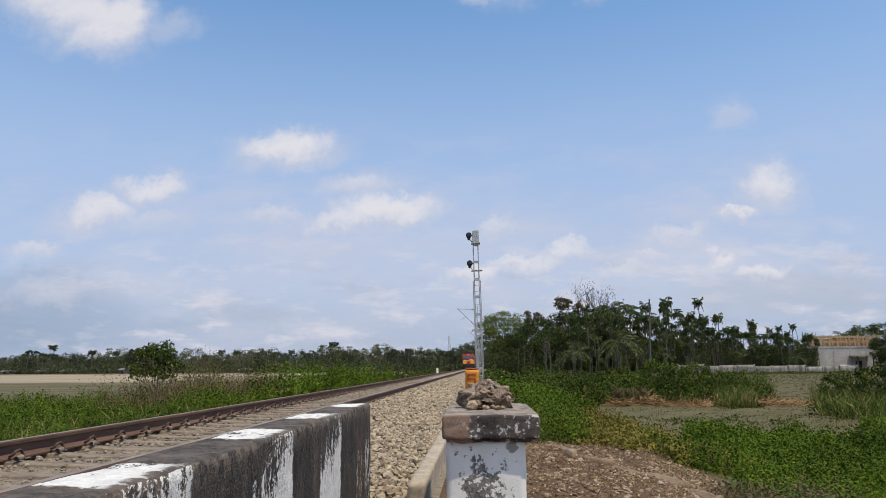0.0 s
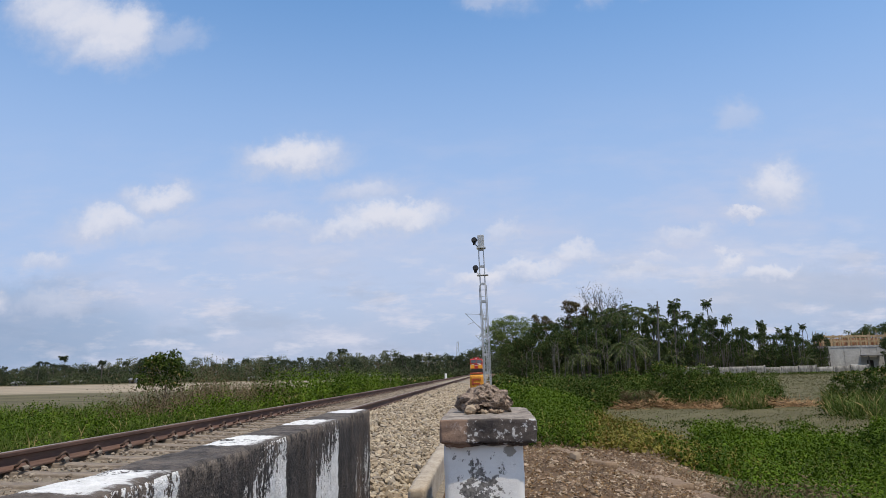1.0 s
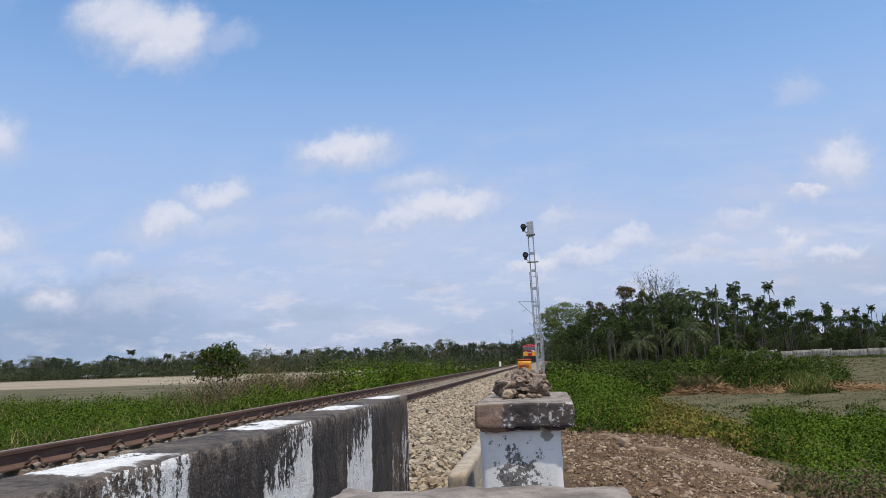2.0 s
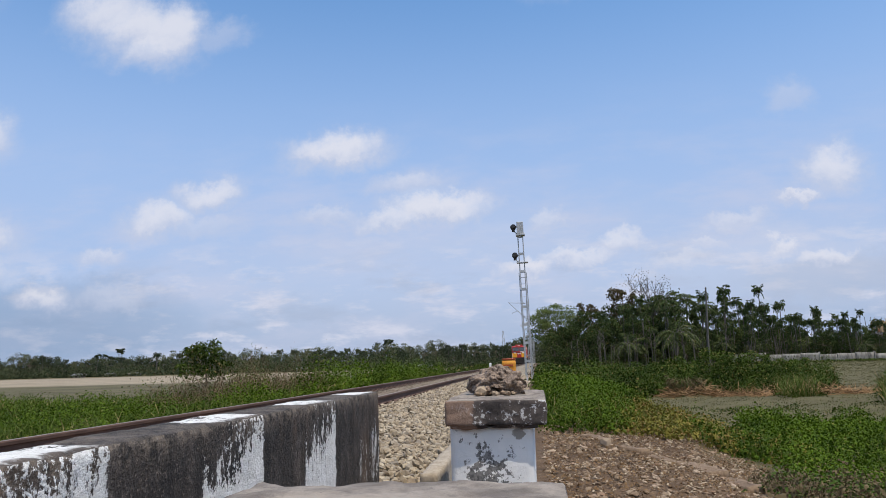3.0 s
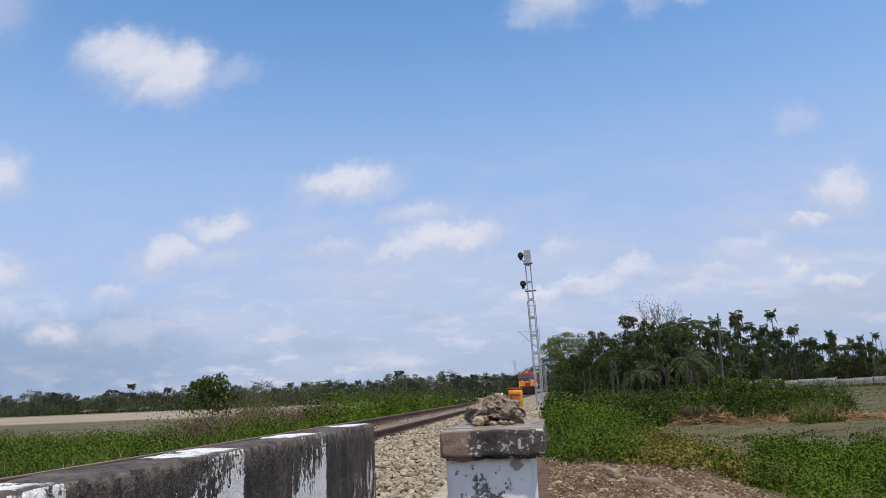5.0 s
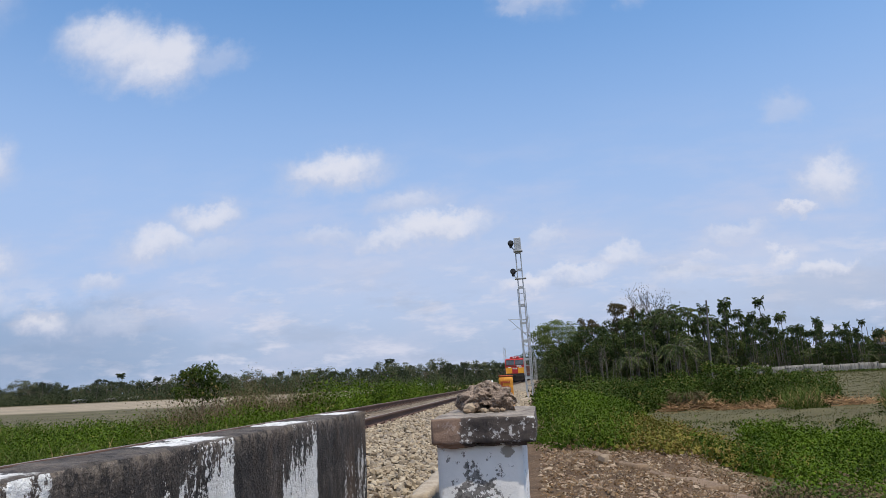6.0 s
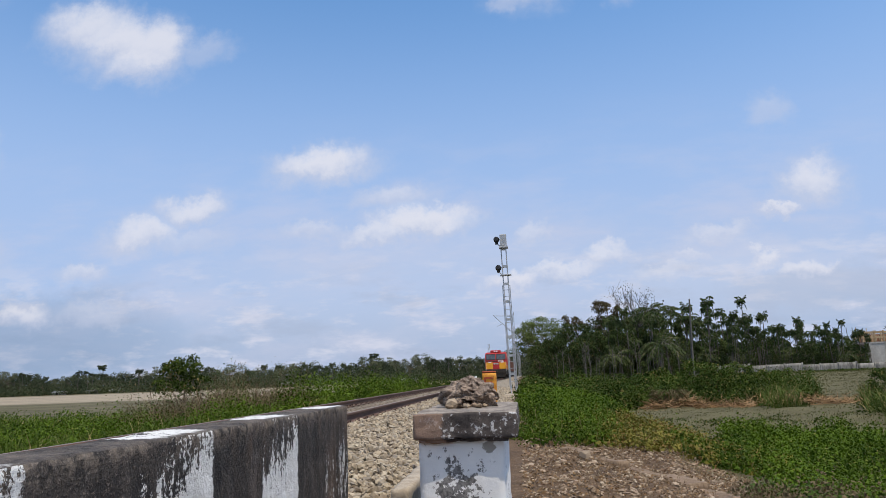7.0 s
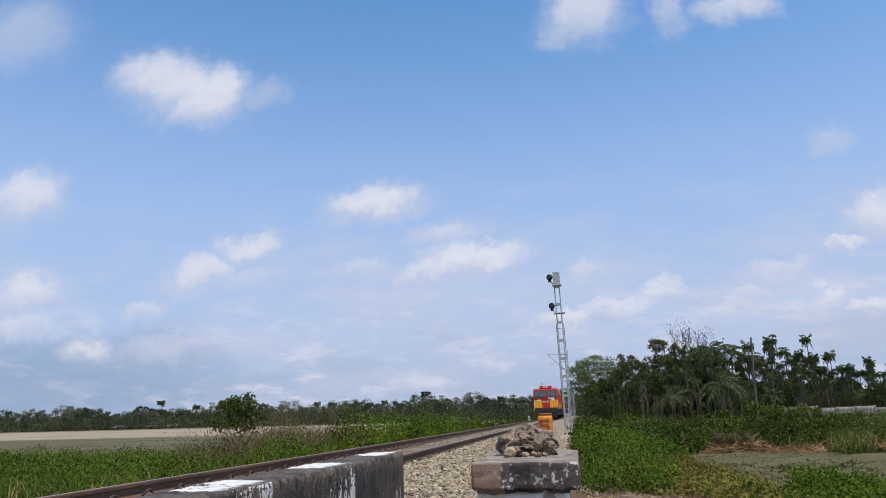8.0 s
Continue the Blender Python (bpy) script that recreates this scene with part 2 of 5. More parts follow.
def wall_paint():
    """Old concrete blackened by algae, with worn white bands that repeat along it."""
    m, N, L, B = shader("banded_concrete")
    geo = N.new("ShaderNodeNewGeometry")
    p = N.new("ShaderNodeSeparateXYZ")
    L.new(geo.outputs["Position"], p.inputs[0])
    nz = N.new("ShaderNodeSeparateXYZ")
    L.new(geo.outputs["True Normal"], nz.inputs[0])
    fine = grain(N, L, 26, 6, 0.7)
    mid = grain(N, L, 5.5, 6, 0.7)
    streak = grain(N, L, 15, 7, 0.75, (1, 1, 0.24))
    rot = grain(N, L, 60, 4, 0.7)
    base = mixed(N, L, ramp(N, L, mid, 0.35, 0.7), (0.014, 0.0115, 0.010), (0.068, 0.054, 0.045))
    base = mixed(N, L, calc(N, L, "MULTIPLY", ramp(N, L, calc(N, L, "MULTIPLY_ADD", rot, 0.5, calc(N, L, "MULTIPLY", streak, 0.5)), 0.54, 0.66), 0.55), base, (0.26, 0.23, 0.20))
    base = mixed(N, L, calc(N, L, "MULTIPLY", ramp(N, L, grain(N, L, 2.2, 4, 0.6, (1, 1, 0.5)), 0.52, 0.72), 0.5), base, (0.20, 0.125, 0.075))
    grit = grain(N, L, 95, 3, 0.7)
    base = mixed(N, L, calc(N, L, "MULTIPLY", ramp(N, L, grit, 0.57, 0.66), 0.7), base, (0.25, 0.205, 0.17))
    base = mixed(N, L, calc(N, L, "MULTIPLY", ramp(N, L, grit, 0.42, 0.32), 0.8), base, (0.012, 0.011, 0.010))
    drip = grain(N, L, 9, 6, 0.75, (1, 1, 0.10))
    base = mixed(N, L, calc(N, L, "MULTIPLY", ramp(N, L, drip, 0.55, 0.42), 0.5), base, (0.008, 0.007, 0.0065))
    edge = calc(N, L, "MULTIPLY", ramp(N, L, p.outputs[2], 0.27, 0.35), ramp(N, L, fine, 0.40, 0.62))
    base = mixed(N, L, calc(N, L, "MULTIPLY", edge, 0.55), base, (0.25, 0.20, 0.155))
    # the crown mixes towards a paler grey than the face
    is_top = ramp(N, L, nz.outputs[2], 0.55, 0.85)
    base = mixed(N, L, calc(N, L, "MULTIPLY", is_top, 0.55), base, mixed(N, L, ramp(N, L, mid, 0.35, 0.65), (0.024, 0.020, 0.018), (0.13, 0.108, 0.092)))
    # bands 0.53 m wide
    wob = calc(N, L, "MULTIPLY_ADD", calc(N, L, "SUBTRACT", calc(N, L, "MULTIPLY_ADD", rot, 0.5, calc(N, L, "MULTIPLY", mid, 0.5)), 0.5), 0.16, p.outputs[1])
    ph = calc(N, L, "FRACT", calc(N, L, "MULTIPLY", calc(N, L, "SUBTRACT", wob, 3.975), 1 / 1.06))
    band = calc(N, L, "MULTIPLY", ramp(N, L, ph, 0.0, 0.012), ramp(N, L, ph, 0.503, 0.490))
    keep_top = calc(N, L, "MULTIPLY", is_top, ramp(N, L, calc(N, L, "MULTIPLY_ADD", calc(N, L, "SUBTRACT", calc(N, L, "MULTIPLY_ADD", rot, 0.5, calc(N, L, "MULTIPLY", fine, 0.5)), 0.5), 0.9, mid), 0.34, 0.39))
    rim = ramp(N, L, calc(N, L, "MULTIPLY_ADD", calc(N, L, "SUBTRACT", fine, 0.5), 0.16, p.outputs[0]), 2.575, 2.535)
    keep_top = calc(N, L, "MULTIPLY", keep_top, rim)
    # the crown's paint is worn off at the near end of every band
    keep_top = calc(N, L, "MULTIPLY", keep_top, ramp(N, L, ph, 0.11, 0.13))
    # on the face the paint has run down and survives lower, in flakes
    lower = ramp(N, L, p.outputs[2], 0.36, 0.02)
    flake = calc(N, L, "ADD", calc(N, L, "MULTIPLY", streak, 0.62), calc(N, L, "ADD", calc(N, L, "MULTIPLY", rot, 0.38), calc(N, L, "MULTIPLY", lower, 0.16)))
    age = calc(N, L, "MULTIPLY_ADD", ramp(N, L, p.outputs[1], 5.0, 5.4), -0.035, calc(N, L, "MULTIPLY", ramp(N, L, p.outputs[1], 6.0, 6.2), -0.14))
    flake = calc(N, L, "ADD", flake, calc(N, L, "MULTIPLY_ADD", grain(N, L, 1.7, 3, 0.6), 0.30, calc(N, L, "ADD", age, -0.112)))
    tail = ramp(N, L, ph, 0.12, 0.44)
    flake = calc(N, L, "MULTIPLY_ADD", tail, 0.06, calc(N, L, "ADD", flake, 0.028))
    keep_side = calc(N, L, "MULTIPLY", calc(N, L, "SUBTRACT", 1.0, is_top), ramp(N, L, flake, 0.615, 0.650))
    paint = calc(N, L, "MULTIPLY", band, calc(N, L, "MAXIMUM", keep_top, keep_side))
    white = mixed(N, L, ramp(N, L, fine, 0.3, 0.7), (0.62, 0.61, 0.58), (0.82, 0.81, 0.79))
    L.new(mixed(N, L, paint, base, white), B.inputs["Base Color"])
    B.inputs["Roughness"].default_value = 0.9
    relief(N, L, B, calc(N, L, "MULTIPLY_ADD", grit, 0.35, calc(N, L, "MULTIPLY_ADD", rot, 0.5, mid)), 1.0, 0.022)
    return m


def pillar_paint():
    """Limewash with a blue cast, flaked off in patches that show black concrete."""
    m, N, L, B = shader("flaked_limewash")
    p = N.new("ShaderNodeSeparateXYZ")
    L.new(N.new("ShaderNodeNewGeometry").outputs["Position"], p.inputs[0])
    a = grain(N, L, 11, 6, 0.68)
    b = grain(N, L, 38, 5, 0.7)
    lower = ramp(N, L, p.outputs[2], 0.18, -0.16)
    away = calc(N, L, "ABSOLUTE", calc(N, L, "SUBTRACT", p.outputs[0], 3.42))
    near = ramp(N, L, away, 0.26, 0.06)
    f = calc(N, L, "MULTIPLY_ADD", b, 0.28, calc(N, L, "MULTIPLY", a, 0.72))
    f = calc(N, L, "ADD", f, calc(N, L, "MULTIPLY", calc(N, L, "MULTIPLY", lower, near), 0.10))
    f = calc(N, L, "MULTIPLY_ADD", lower, 0.03, f)
    worn = ramp(N, L, f, 0.585, 0.625)
    white = mixed(N, L, ramp(N, L, grain(N, L, 3.0, 4, 0.6), 0.35, 0.65), (0.76, 0.76, 0.75), (0.87, 0.86, 0.84))
    dark = mixed(N, L, ramp(N, L, b, 0.35, 0.65), (0.07, 0.068, 0.066), (0.24, 0.23, 0.22))
    # a round patch of bare cement
    cx = calc(N, L, "SUBTRACT", calc(N, L, "MULTIPLY_ADD", calc(N, L, "SUBTRACT", b, 0.5), 0.06, p.outputs[0]), 3.585)
    cz = calc(N, L, "SUBTRACT", p.outputs[2], 0.125)
    dd = calc(N, L, "SQRT", calc(N, L, "MULTIPLY_ADD", cx, cx, calc(N, L, "MULTIPLY", cz, cz)))
    white = mixed(N, L, ramp(N, L, dd, 0.040, 0.031), white, (0.30, 0.28, 0.25))
    L.new(mixed(N, L, worn, white, dark), B.inputs["Base Color"])
    B.inputs["Roughness"].default_value = 0.9
    relief(N, L, B, calc(N, L, "MULTIPLY_ADD", worn, -0.4, b), 0.5, 0.008)
    return m


def cap_paint():
    """Weathered cap slab: black crust, white lime spots, a bare brown patch."""
    m, N, L, B = shader("weathered_cap")
    geo = N.new("ShaderNodeNewGeometry")
    p = N.new("ShaderNodeSeparateXYZ")
    L.new(geo.outputs["Position"], p.inputs[0])
    nz = N.new("ShaderNodeSeparateXYZ")
    L.new(geo.outputs["True Normal"], nz.inputs[0])
    a = grain(N, L, 6, 6, 0.7)
    b = grain(N, L, 30, 6, 0.72)
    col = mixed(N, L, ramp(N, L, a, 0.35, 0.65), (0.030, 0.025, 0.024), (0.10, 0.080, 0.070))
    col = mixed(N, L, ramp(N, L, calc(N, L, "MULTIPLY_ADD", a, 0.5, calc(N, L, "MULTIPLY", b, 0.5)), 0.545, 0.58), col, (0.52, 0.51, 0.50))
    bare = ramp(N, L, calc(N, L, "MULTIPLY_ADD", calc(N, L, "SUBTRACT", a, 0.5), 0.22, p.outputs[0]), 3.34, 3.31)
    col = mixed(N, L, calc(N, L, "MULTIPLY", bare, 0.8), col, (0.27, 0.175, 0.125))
    # faces that point up get a paler colour than the sides
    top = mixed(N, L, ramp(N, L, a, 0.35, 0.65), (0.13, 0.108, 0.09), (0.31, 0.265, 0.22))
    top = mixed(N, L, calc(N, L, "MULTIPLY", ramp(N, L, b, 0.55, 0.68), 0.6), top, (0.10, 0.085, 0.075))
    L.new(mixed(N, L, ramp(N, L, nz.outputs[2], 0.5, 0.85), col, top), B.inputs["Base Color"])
    B.inputs["Roughness"].default_value = 0.93
    relief(N, L, B, b, 0.7, 0.01)
    return m


def ground_paint():
    """Earth, stubble, sand and turf, laid out by the plan of the fields."""
    m, N, L, B = shader("earth_and_fields")
    p = N.new("ShaderNodeSeparateXYZ")
    L.new(N.new("ShaderNodeNewGeometry").outputs["Position"], p.inputs[0])
    big = grain(N, L, 0.05, 4, 0.6)
    mid = grain(N, L, 0.6, 5, 0.65)
    fine = grain(N, L, 6.0, 6, 0.7)
    tiny = grain(N, L, 40.0, 4, 0.7)
    mix2 = calc(N, L, "MULTIPLY_ADD", fine, 0.5, calc(N, L, "MULTIPLY", mid, 0.5))
    turf = mixed(N, L, ramp(N, L, mix2, 0.35, 0.65), (0.070, 0.064, 0.030), (0.130, 0.112, 0.056))
    wx = calc(N, L, "MULTIPLY_ADD", calc(N, L, "SUBTRACT", big, 0.5), 30.0, p.outputs[0])
    wy = calc(N, L, "MULTIPLY_ADD", calc(N, L, "SUBTRACT", big, 0.5), 26.0, p.outputs[1])
    left = ramp(N, L, p.outputs[0], -9.0, -14.0)
    stubble = mixed(N, L, ramp(N, L, grain(N, L, 0.25, 5, 0.65, (0.25, 1.6, 1)), 0.35, 0.65), (0.066, 0.060, 0.031), (0.130, 0.112, 0.060))
    sand = mixed(N, L, ramp(N, L, grain(N, L, 0.12, 5, 0.65, (0.3, 1.6, 1)), 0.3, 0.7), (0.21, 0.17, 0.118), (0.36, 0.30, 0.215))
    far = mixed(N, L, ramp(N, L, mid, 0.35, 0.65), (0.11, 0.09, 0.05), (0.20, 0.16, 0.09))
    field = mixed(N, L, ramp(N, L, wy, 96.0, 108.0), stubble, sand)
    field = mixed(N, L, ramp(N, L, wy, 225.0, 250.0), field, far)
    col = mixed(N, L, left, turf, field)
    # trodden earth and rubble beside the pillar and along the bank
    zone = calc(N, L, "MULTIPLY", ramp(N, L, calc(N, L, "MULTIPLY_ADD", calc(N, L, "SUBTRACT", mid, 0.5), 1.2, p.outputs[0]), 6.4, 5.6), ramp(N, L, p.outputs[0], -6.0, -4.0))
    earth = mixed(N, L, ramp(N, L, mix2, 0.35, 0.65), (0.055, 0.033, 0.019), (0.150, 0.096, 0.056))
    earth = mixed(N, L, calc(N, L, "MULTIPLY", ramp(N, L, tiny, 0.55, 0.7), 0.5), earth, (0.34, 0.28, 0.215))
    col = mixed(N, L, zone, col, earth)
    L.new(col, B.inputs["Base Color"])
    B.inputs["Roughness"].default_value = 0.95
    B.inputs["Specular IOR Level"].default_value = 0.2
    relief(N, L, B, calc(N, L, "MULTIPLY_ADD", tiny, 0.3, fine), 0.7, 0.04)
    return m


M_GROUND = ground_paint()
M_WALL = wall_paint()
M_PILLAR = pillar_paint()
M_CAP = cap_paint()
M_CONCRETE = plain("pale_concrete", (0.26, 0.21, 0.15), (0.46, 0.39, 0.30), 5, 0.92, bump=0.5, space="Position")
M_SOIL = plain("hardened_soil", (0.12, 0.078, 0.046), (0.26, 0.18, 0.115), 7, 0.95, bump=0.6, space="Position")
M_SLEEPER = plain("dusty_sleeper", (0.115, 0.090, 0.068), (0.27, 0.218, 0.165), 5, 0.95, bump=0.4, space="Position", stretch=(0.4, 1.5, 1))
M_RUST = plain("rusty_rail", (0.075, 0.040, 0.027), (0.160, 0.090, 0.062), 5, 0.8, 0.15, 0.3, 0.003, "Position", (1, 0.15, 1))
M_SHINE = plain("worn_railhead", (0.15, 0.115, 0.09), (0.29, 0.235, 0.19), 4, 0.62, 0.25, 0.1, 0.001, "Position", (1, 0.1, 1))
M_CLIP = plain("rusty_clip", (0.045, 0.027, 0.02), (0.12, 0.072, 0.048), 30, 0.8, 0.2)
M_BALLAST = each_differs("ballast_stone", ((0.13, 0.095, 0.062), (0.29, 0.225, 0.148), (0.35, 0.28, 0.185), (0.46, 0.385, 0.275), (0.20, 0.17, 0.135), (0.37, 0.285, 0.175)))
M_BALLAST_GRIMY = each_differs("grimy_ballast", ((0.15, 0.115, 0.08), (0.24, 0.19, 0.14), (0.30, 0.25, 0.19), (0.20, 0.165, 0.13)))
M_BALLAST_ONE = each_differs("ballast_piece", ((0.13, 0.10, 0.066), (0.31, 0.245, 0.16), (0.37, 0.29, 0.19), (0.47, 0.395, 0.285), (0.21, 0.18, 0.145)), per_object=True)
M_RUBBLE = each_differs("rubble_stone", ((0.14, 0.088, 0.052), (0.24, 0.165, 0.10), (0.40, 0.31, 0.215), (0.21, 0.115, 0.064)))
# dark noise tone paints shaded crevices into the brown masonry
M_ROCK = plain("broken_masonry", (0.070, 0.048, 0.036), (0.42, 0.315, 0.235), 14, 0.95, bump=0.9, size=0.02, space="Position", fleck=(0.50, 0.44, 0.36))
M_GALV = plain("galvanised_steel", (0.30, 0.31, 0.32), (0.50, 0.51, 0.52), 5, 0.5, 0.4, 0.1, 0.002)
M_BLACK = plain("black_paint", (0.012, 0.012, 0.014), (0.035, 0.035, 0.038), 8, 0.6)
M_GLASS_DARK = plain("dark_glass", (0.05, 0.055, 0.06), (0.12, 0.125, 0.135), 2, 0.08, bump=0.0)
M_RED = plain("red_paint", (0.36, 0.016, 0.018), (0.50, 0.026, 0.024), 1.5, 0.45, bump=0.05)
M_ORANGE = plain("orange_paint", (0.74, 0.30, 0.012), (0.86, 0.39, 0.02), 1.5, 0.45, bump=0.05)
M_WHITE = plain("white_paint", (0.70, 0.70, 0.68), (0.84, 0.84, 0.82), 3, 0.6, bump=0.05)
M_UNDER = plain("grimy_underframe", (0.014, 0.012, 0.011), (0.045, 0.036, 0.030), 3, 0.85)
M_WAGON = plain("dull_wagon_paint", (0.10, 0.045, 0.035), (0.18, 0.085, 0.06), 1.5, 0.8)
M_MARKER = plain("chipped_orange_marker", (0.46, 0.16, 0.014), (0.72, 0.34, 0.035), 9, 0.75, space="Position", fleck=(0.09, 0.04, 0.03))
M_MARKER_RED = plain("faded_red_marker", (0.20, 0.030, 0.014), (0.46, 0.085, 0.02), 9, 0.75, space="Position", fleck=(0.55, 0.26, 0.05))
M_POLE = plain("weathered_pole", (0.06, 0.056, 0.052), (0.14, 0.132, 0.125), 3, 0.9)
M_BARK = plain("tree_bark", (0.075, 0.055, 0.04), (0.17, 0.135, 0.10), 3, 0.95, bump=0.6, size=0.03)
M_PALE_BARK = plain("pale_palm_stem", (0.055, 0.050, 0.041), (0.14, 0.125, 0.105), 2, 0.9, stretch=(1, 1, 4))
M_OLD_WALL = plain("stained_compound_wall", (0.055, 0.05, 0.044), (0.34, 0.325, 0.295), 0.9, 0.95, space="Position", stretch=(1.6, 1, 0.35))
M_RAW = plain("raw_concrete", (0.30, 0.29, 0.275), (0.50, 0.49, 0.47), 0.5, 0.9, space="Position")
M_BAMBOO = plain("bamboo_scaffold", (0.26, 0.17, 0.085), (0.52, 0.38, 0.22), 2, 0.8)
M_BRICKISH = plain("brick_infill", (0.25, 0.11, 0.06), (0.40, 0.20, 0.11), 3, 0.9)
M_TIN = plain("tin_roof", (0.12, 0.115, 0.11), (0.26, 0.25, 0.24), 1, 0.5, 0.3)
M_WEED = leafy("weed_leaves", (0.012, 0.027, 0.004), (0.108, 0.172, 0.014), (0.20, 0.18, 0.05), 0.02, 0.08, 0.45)
M_WEED_DARK = leafy("shrub_leaves", (0.014, 0.028, 0.004), (0.078, 0.108, 0.020), (0.20, 0.16, 0.06), 0.05, 0.07, 0.4)
M_GRASS = leafy("grass_blades", (0.038, 0.062, 0.012), (0.130, 0.170, 0.038), (0.30, 0.24, 0.10), 0.14, 0.18, 0.5)
M_THICKET = leafy("thicket_leaves", (0.014, 0.028, 0.005), (0.082, 0.120, 0.020), (0.22, 0.17, 0.06), 0.05, 0.07, 0.35)
M_DRY = leafy("dry_stalks", (0.13, 0.088, 0.055), (0.29, 0.21, 0.125), (0.08, 0.05, 0.03), 0.2, 0.2, 0.8)
M_DRY_LEAF = leafy("withered_leaves", (0.085, 0.064, 0.038), (0.20, 0.152, 0.082), (0.06, 0.10, 0.02), 0.30, 0.2, 0.8)
M_LITTER = leafy("leaf_litter", (0.10, 0.058, 0.030), (0.26, 0.165, 0.085), (0.42, 0.34, 0.24), 0.15, 0.1, 1.5)
M_STRAW = leafy("heaped_straw", (0.26, 0.15, 0.07), (0.50, 0.33, 0.18), (0.12, 0.07, 0.04), 0.2, 0.15, 0.8)
M_TREE = leafy("dark_tree_leaves", (0.013, 0.025, 0.009), (0.085, 0.115, 0.036), (0.14, 0.12, 0.04), 0.06, 0.10, 0.12)
M_TREE_LIGHT = leafy("light_tree_leaves", (0.070, 0.100, 0.030), (0.19, 0.235, 0.080), None, 0.1, 0.3, 0.12)
M_TREE_BROWN = leafy("brownish_tree_leaves", (0.055, 0.045, 0.022), (0.12, 0.095, 0.045), None, 0.1, 0.2, 0.12)
M_PALM = leafy("palm_fronds", (0.022, 0.040, 0.014), (0.105, 0.140, 0.050), (0.16, 0.13, 0.06), 0.06, 0.2, 0.12)
M_YELLOW = leafy("yellowing_leaves", (0.07, 0.075, 0.012), (0.26, 0.22, 0.05), (0.22, 0.14, 0.05), 0.2, 0.18, 0.6)
M_FAR_PALE = leafy("far_pale_leaves", (0.055, 0.068, 0.036), (0.155, 0.170, 0.090), (0.16, 0.14, 0.09), 0.1, 0.2, 0.02)
# dark far leaves, greyed so the colour carries the distance haze
M_FAR_DARK = leafy("far_hazed_dark_leaves", (0.020, 0.030, 0.018), (0.075, 0.090, 0.048), None, 0.1, 0.2, 0.02)
M_TURF = leafy("short_turf", (0.060, 0.066, 0.026), (0.135, 0.132, 0.058), (0.24, 0.20, 0.11), 0.15, 0.15, 0.3)
M_COCO = leafy("coconut_fronds", (0.045, 0.070, 0.024), (0.14, 0.17, 0.065), (0.24, 0.20, 0.10), 0.08, 0.25, 0.12)
# leaf green of the far woods with distance haze mixed in
M_FAR_TREE = leafy("far_hazed_leaves", (0.030, 0.042, 0.022), (0.115, 0.135, 0.066), (0.13, 0.12, 0.07), 0.08, 0.2, 0.02)


# ---- mesh helpers ----
rng = np.random.default_rng(7)


def raw_mesh(name, verts, faces, materials, smooth=False, index=None):
    """A mesh from arrays: verts (n, 3), faces (m, 3 or 4)."""
    verts, faces = np.asarray(verts, dtype=np.float32), np.asarray(faces, dtype=np.int32)
    me = bpy.data.meshes.new(name)
    k = faces.shape[1]
    me.vertices.add(len(verts))
    me.vertices.foreach_set("co", verts.ravel())
    me.loops.add(faces.size)
    me.loops.foreach_set("vertex_index", faces.ravel())
    me.polygons.add(len(faces))
    me.polygons.foreach_set("loop_start", np.arange(0, faces.size, k, dtype=np.int32))
    if index is not None:
        me.polygons.foreach_set("material_index", np.asarray(index, dtype=np.int32))
    me.polygons.foreach_set("use_smooth", np.full(len(faces), smooth))
    for m in materials if isinstance(materials, (list, tuple)) else [materials]:
        me.materials.append(m)
    me.update(calc_edges=True)
    me.validate()
    return me


def part(name, bm, material, parent=None, label=""):
    """Links a bmesh as one mesh object under its thing."""
    me = bpy.data.meshes.new(name)
    bm.to_mesh(me)
    bm.free()
    for m in material if isinstance(material, (list, tuple)) else [material]:
        me.materials.append(m)
    ob = new(name, me)
    ob.parent = parent
    return tagged(ob, label)


def child(name, me, parent, label=""):
    ob = new(name, me)
    ob.parent = parent
    return tagged(ob, label)


def thing(name, label, category, place=(0, 0, 0), group="", kind=""):
    ob = new(name)
    ob.location = place
    return tagged(ob, label, category, group, kind)


def add_box(bm, lo, hi, bevel=0.0):
    c = [(a + b) / 2 for a, b in zip(lo, hi)]
    d = [b - a for a, b in zip(lo, hi)]
    made = bmesh.ops.create_cube(bm, size=1, matrix=Matrix.Translation(c) @ Matrix.Diagonal((*d, 1)))["verts"]
    if bevel:
        edges = list({e for v in made for e in v.link_edges})
        bmesh.ops.bevel(bm, geom=edges, offset=bevel, segments=2, affect="EDGES", profile=0.5)


def add_rod(bm, a, b, r, r2=None, seg=8):
    a, b = Vector(a), Vector(b)
    d = b - a
    m = Matrix.Translation((a + b) / 2) @ d.to_track_quat("Z", "Y").to_matrix().to_4x4()
    bmesh.ops.create_cone(bm, cap_ends=True, segments=seg, radius1=r, radius2=r if r2 is None else r2, depth=d.length, matrix=m)


def box(name, lo, hi, material, parent=None, label="", bevel=0.0):
    bm = bmesh.new()
    add_box(bm, lo, hi, bevel)
    return part(name, bm, material, parent, label)


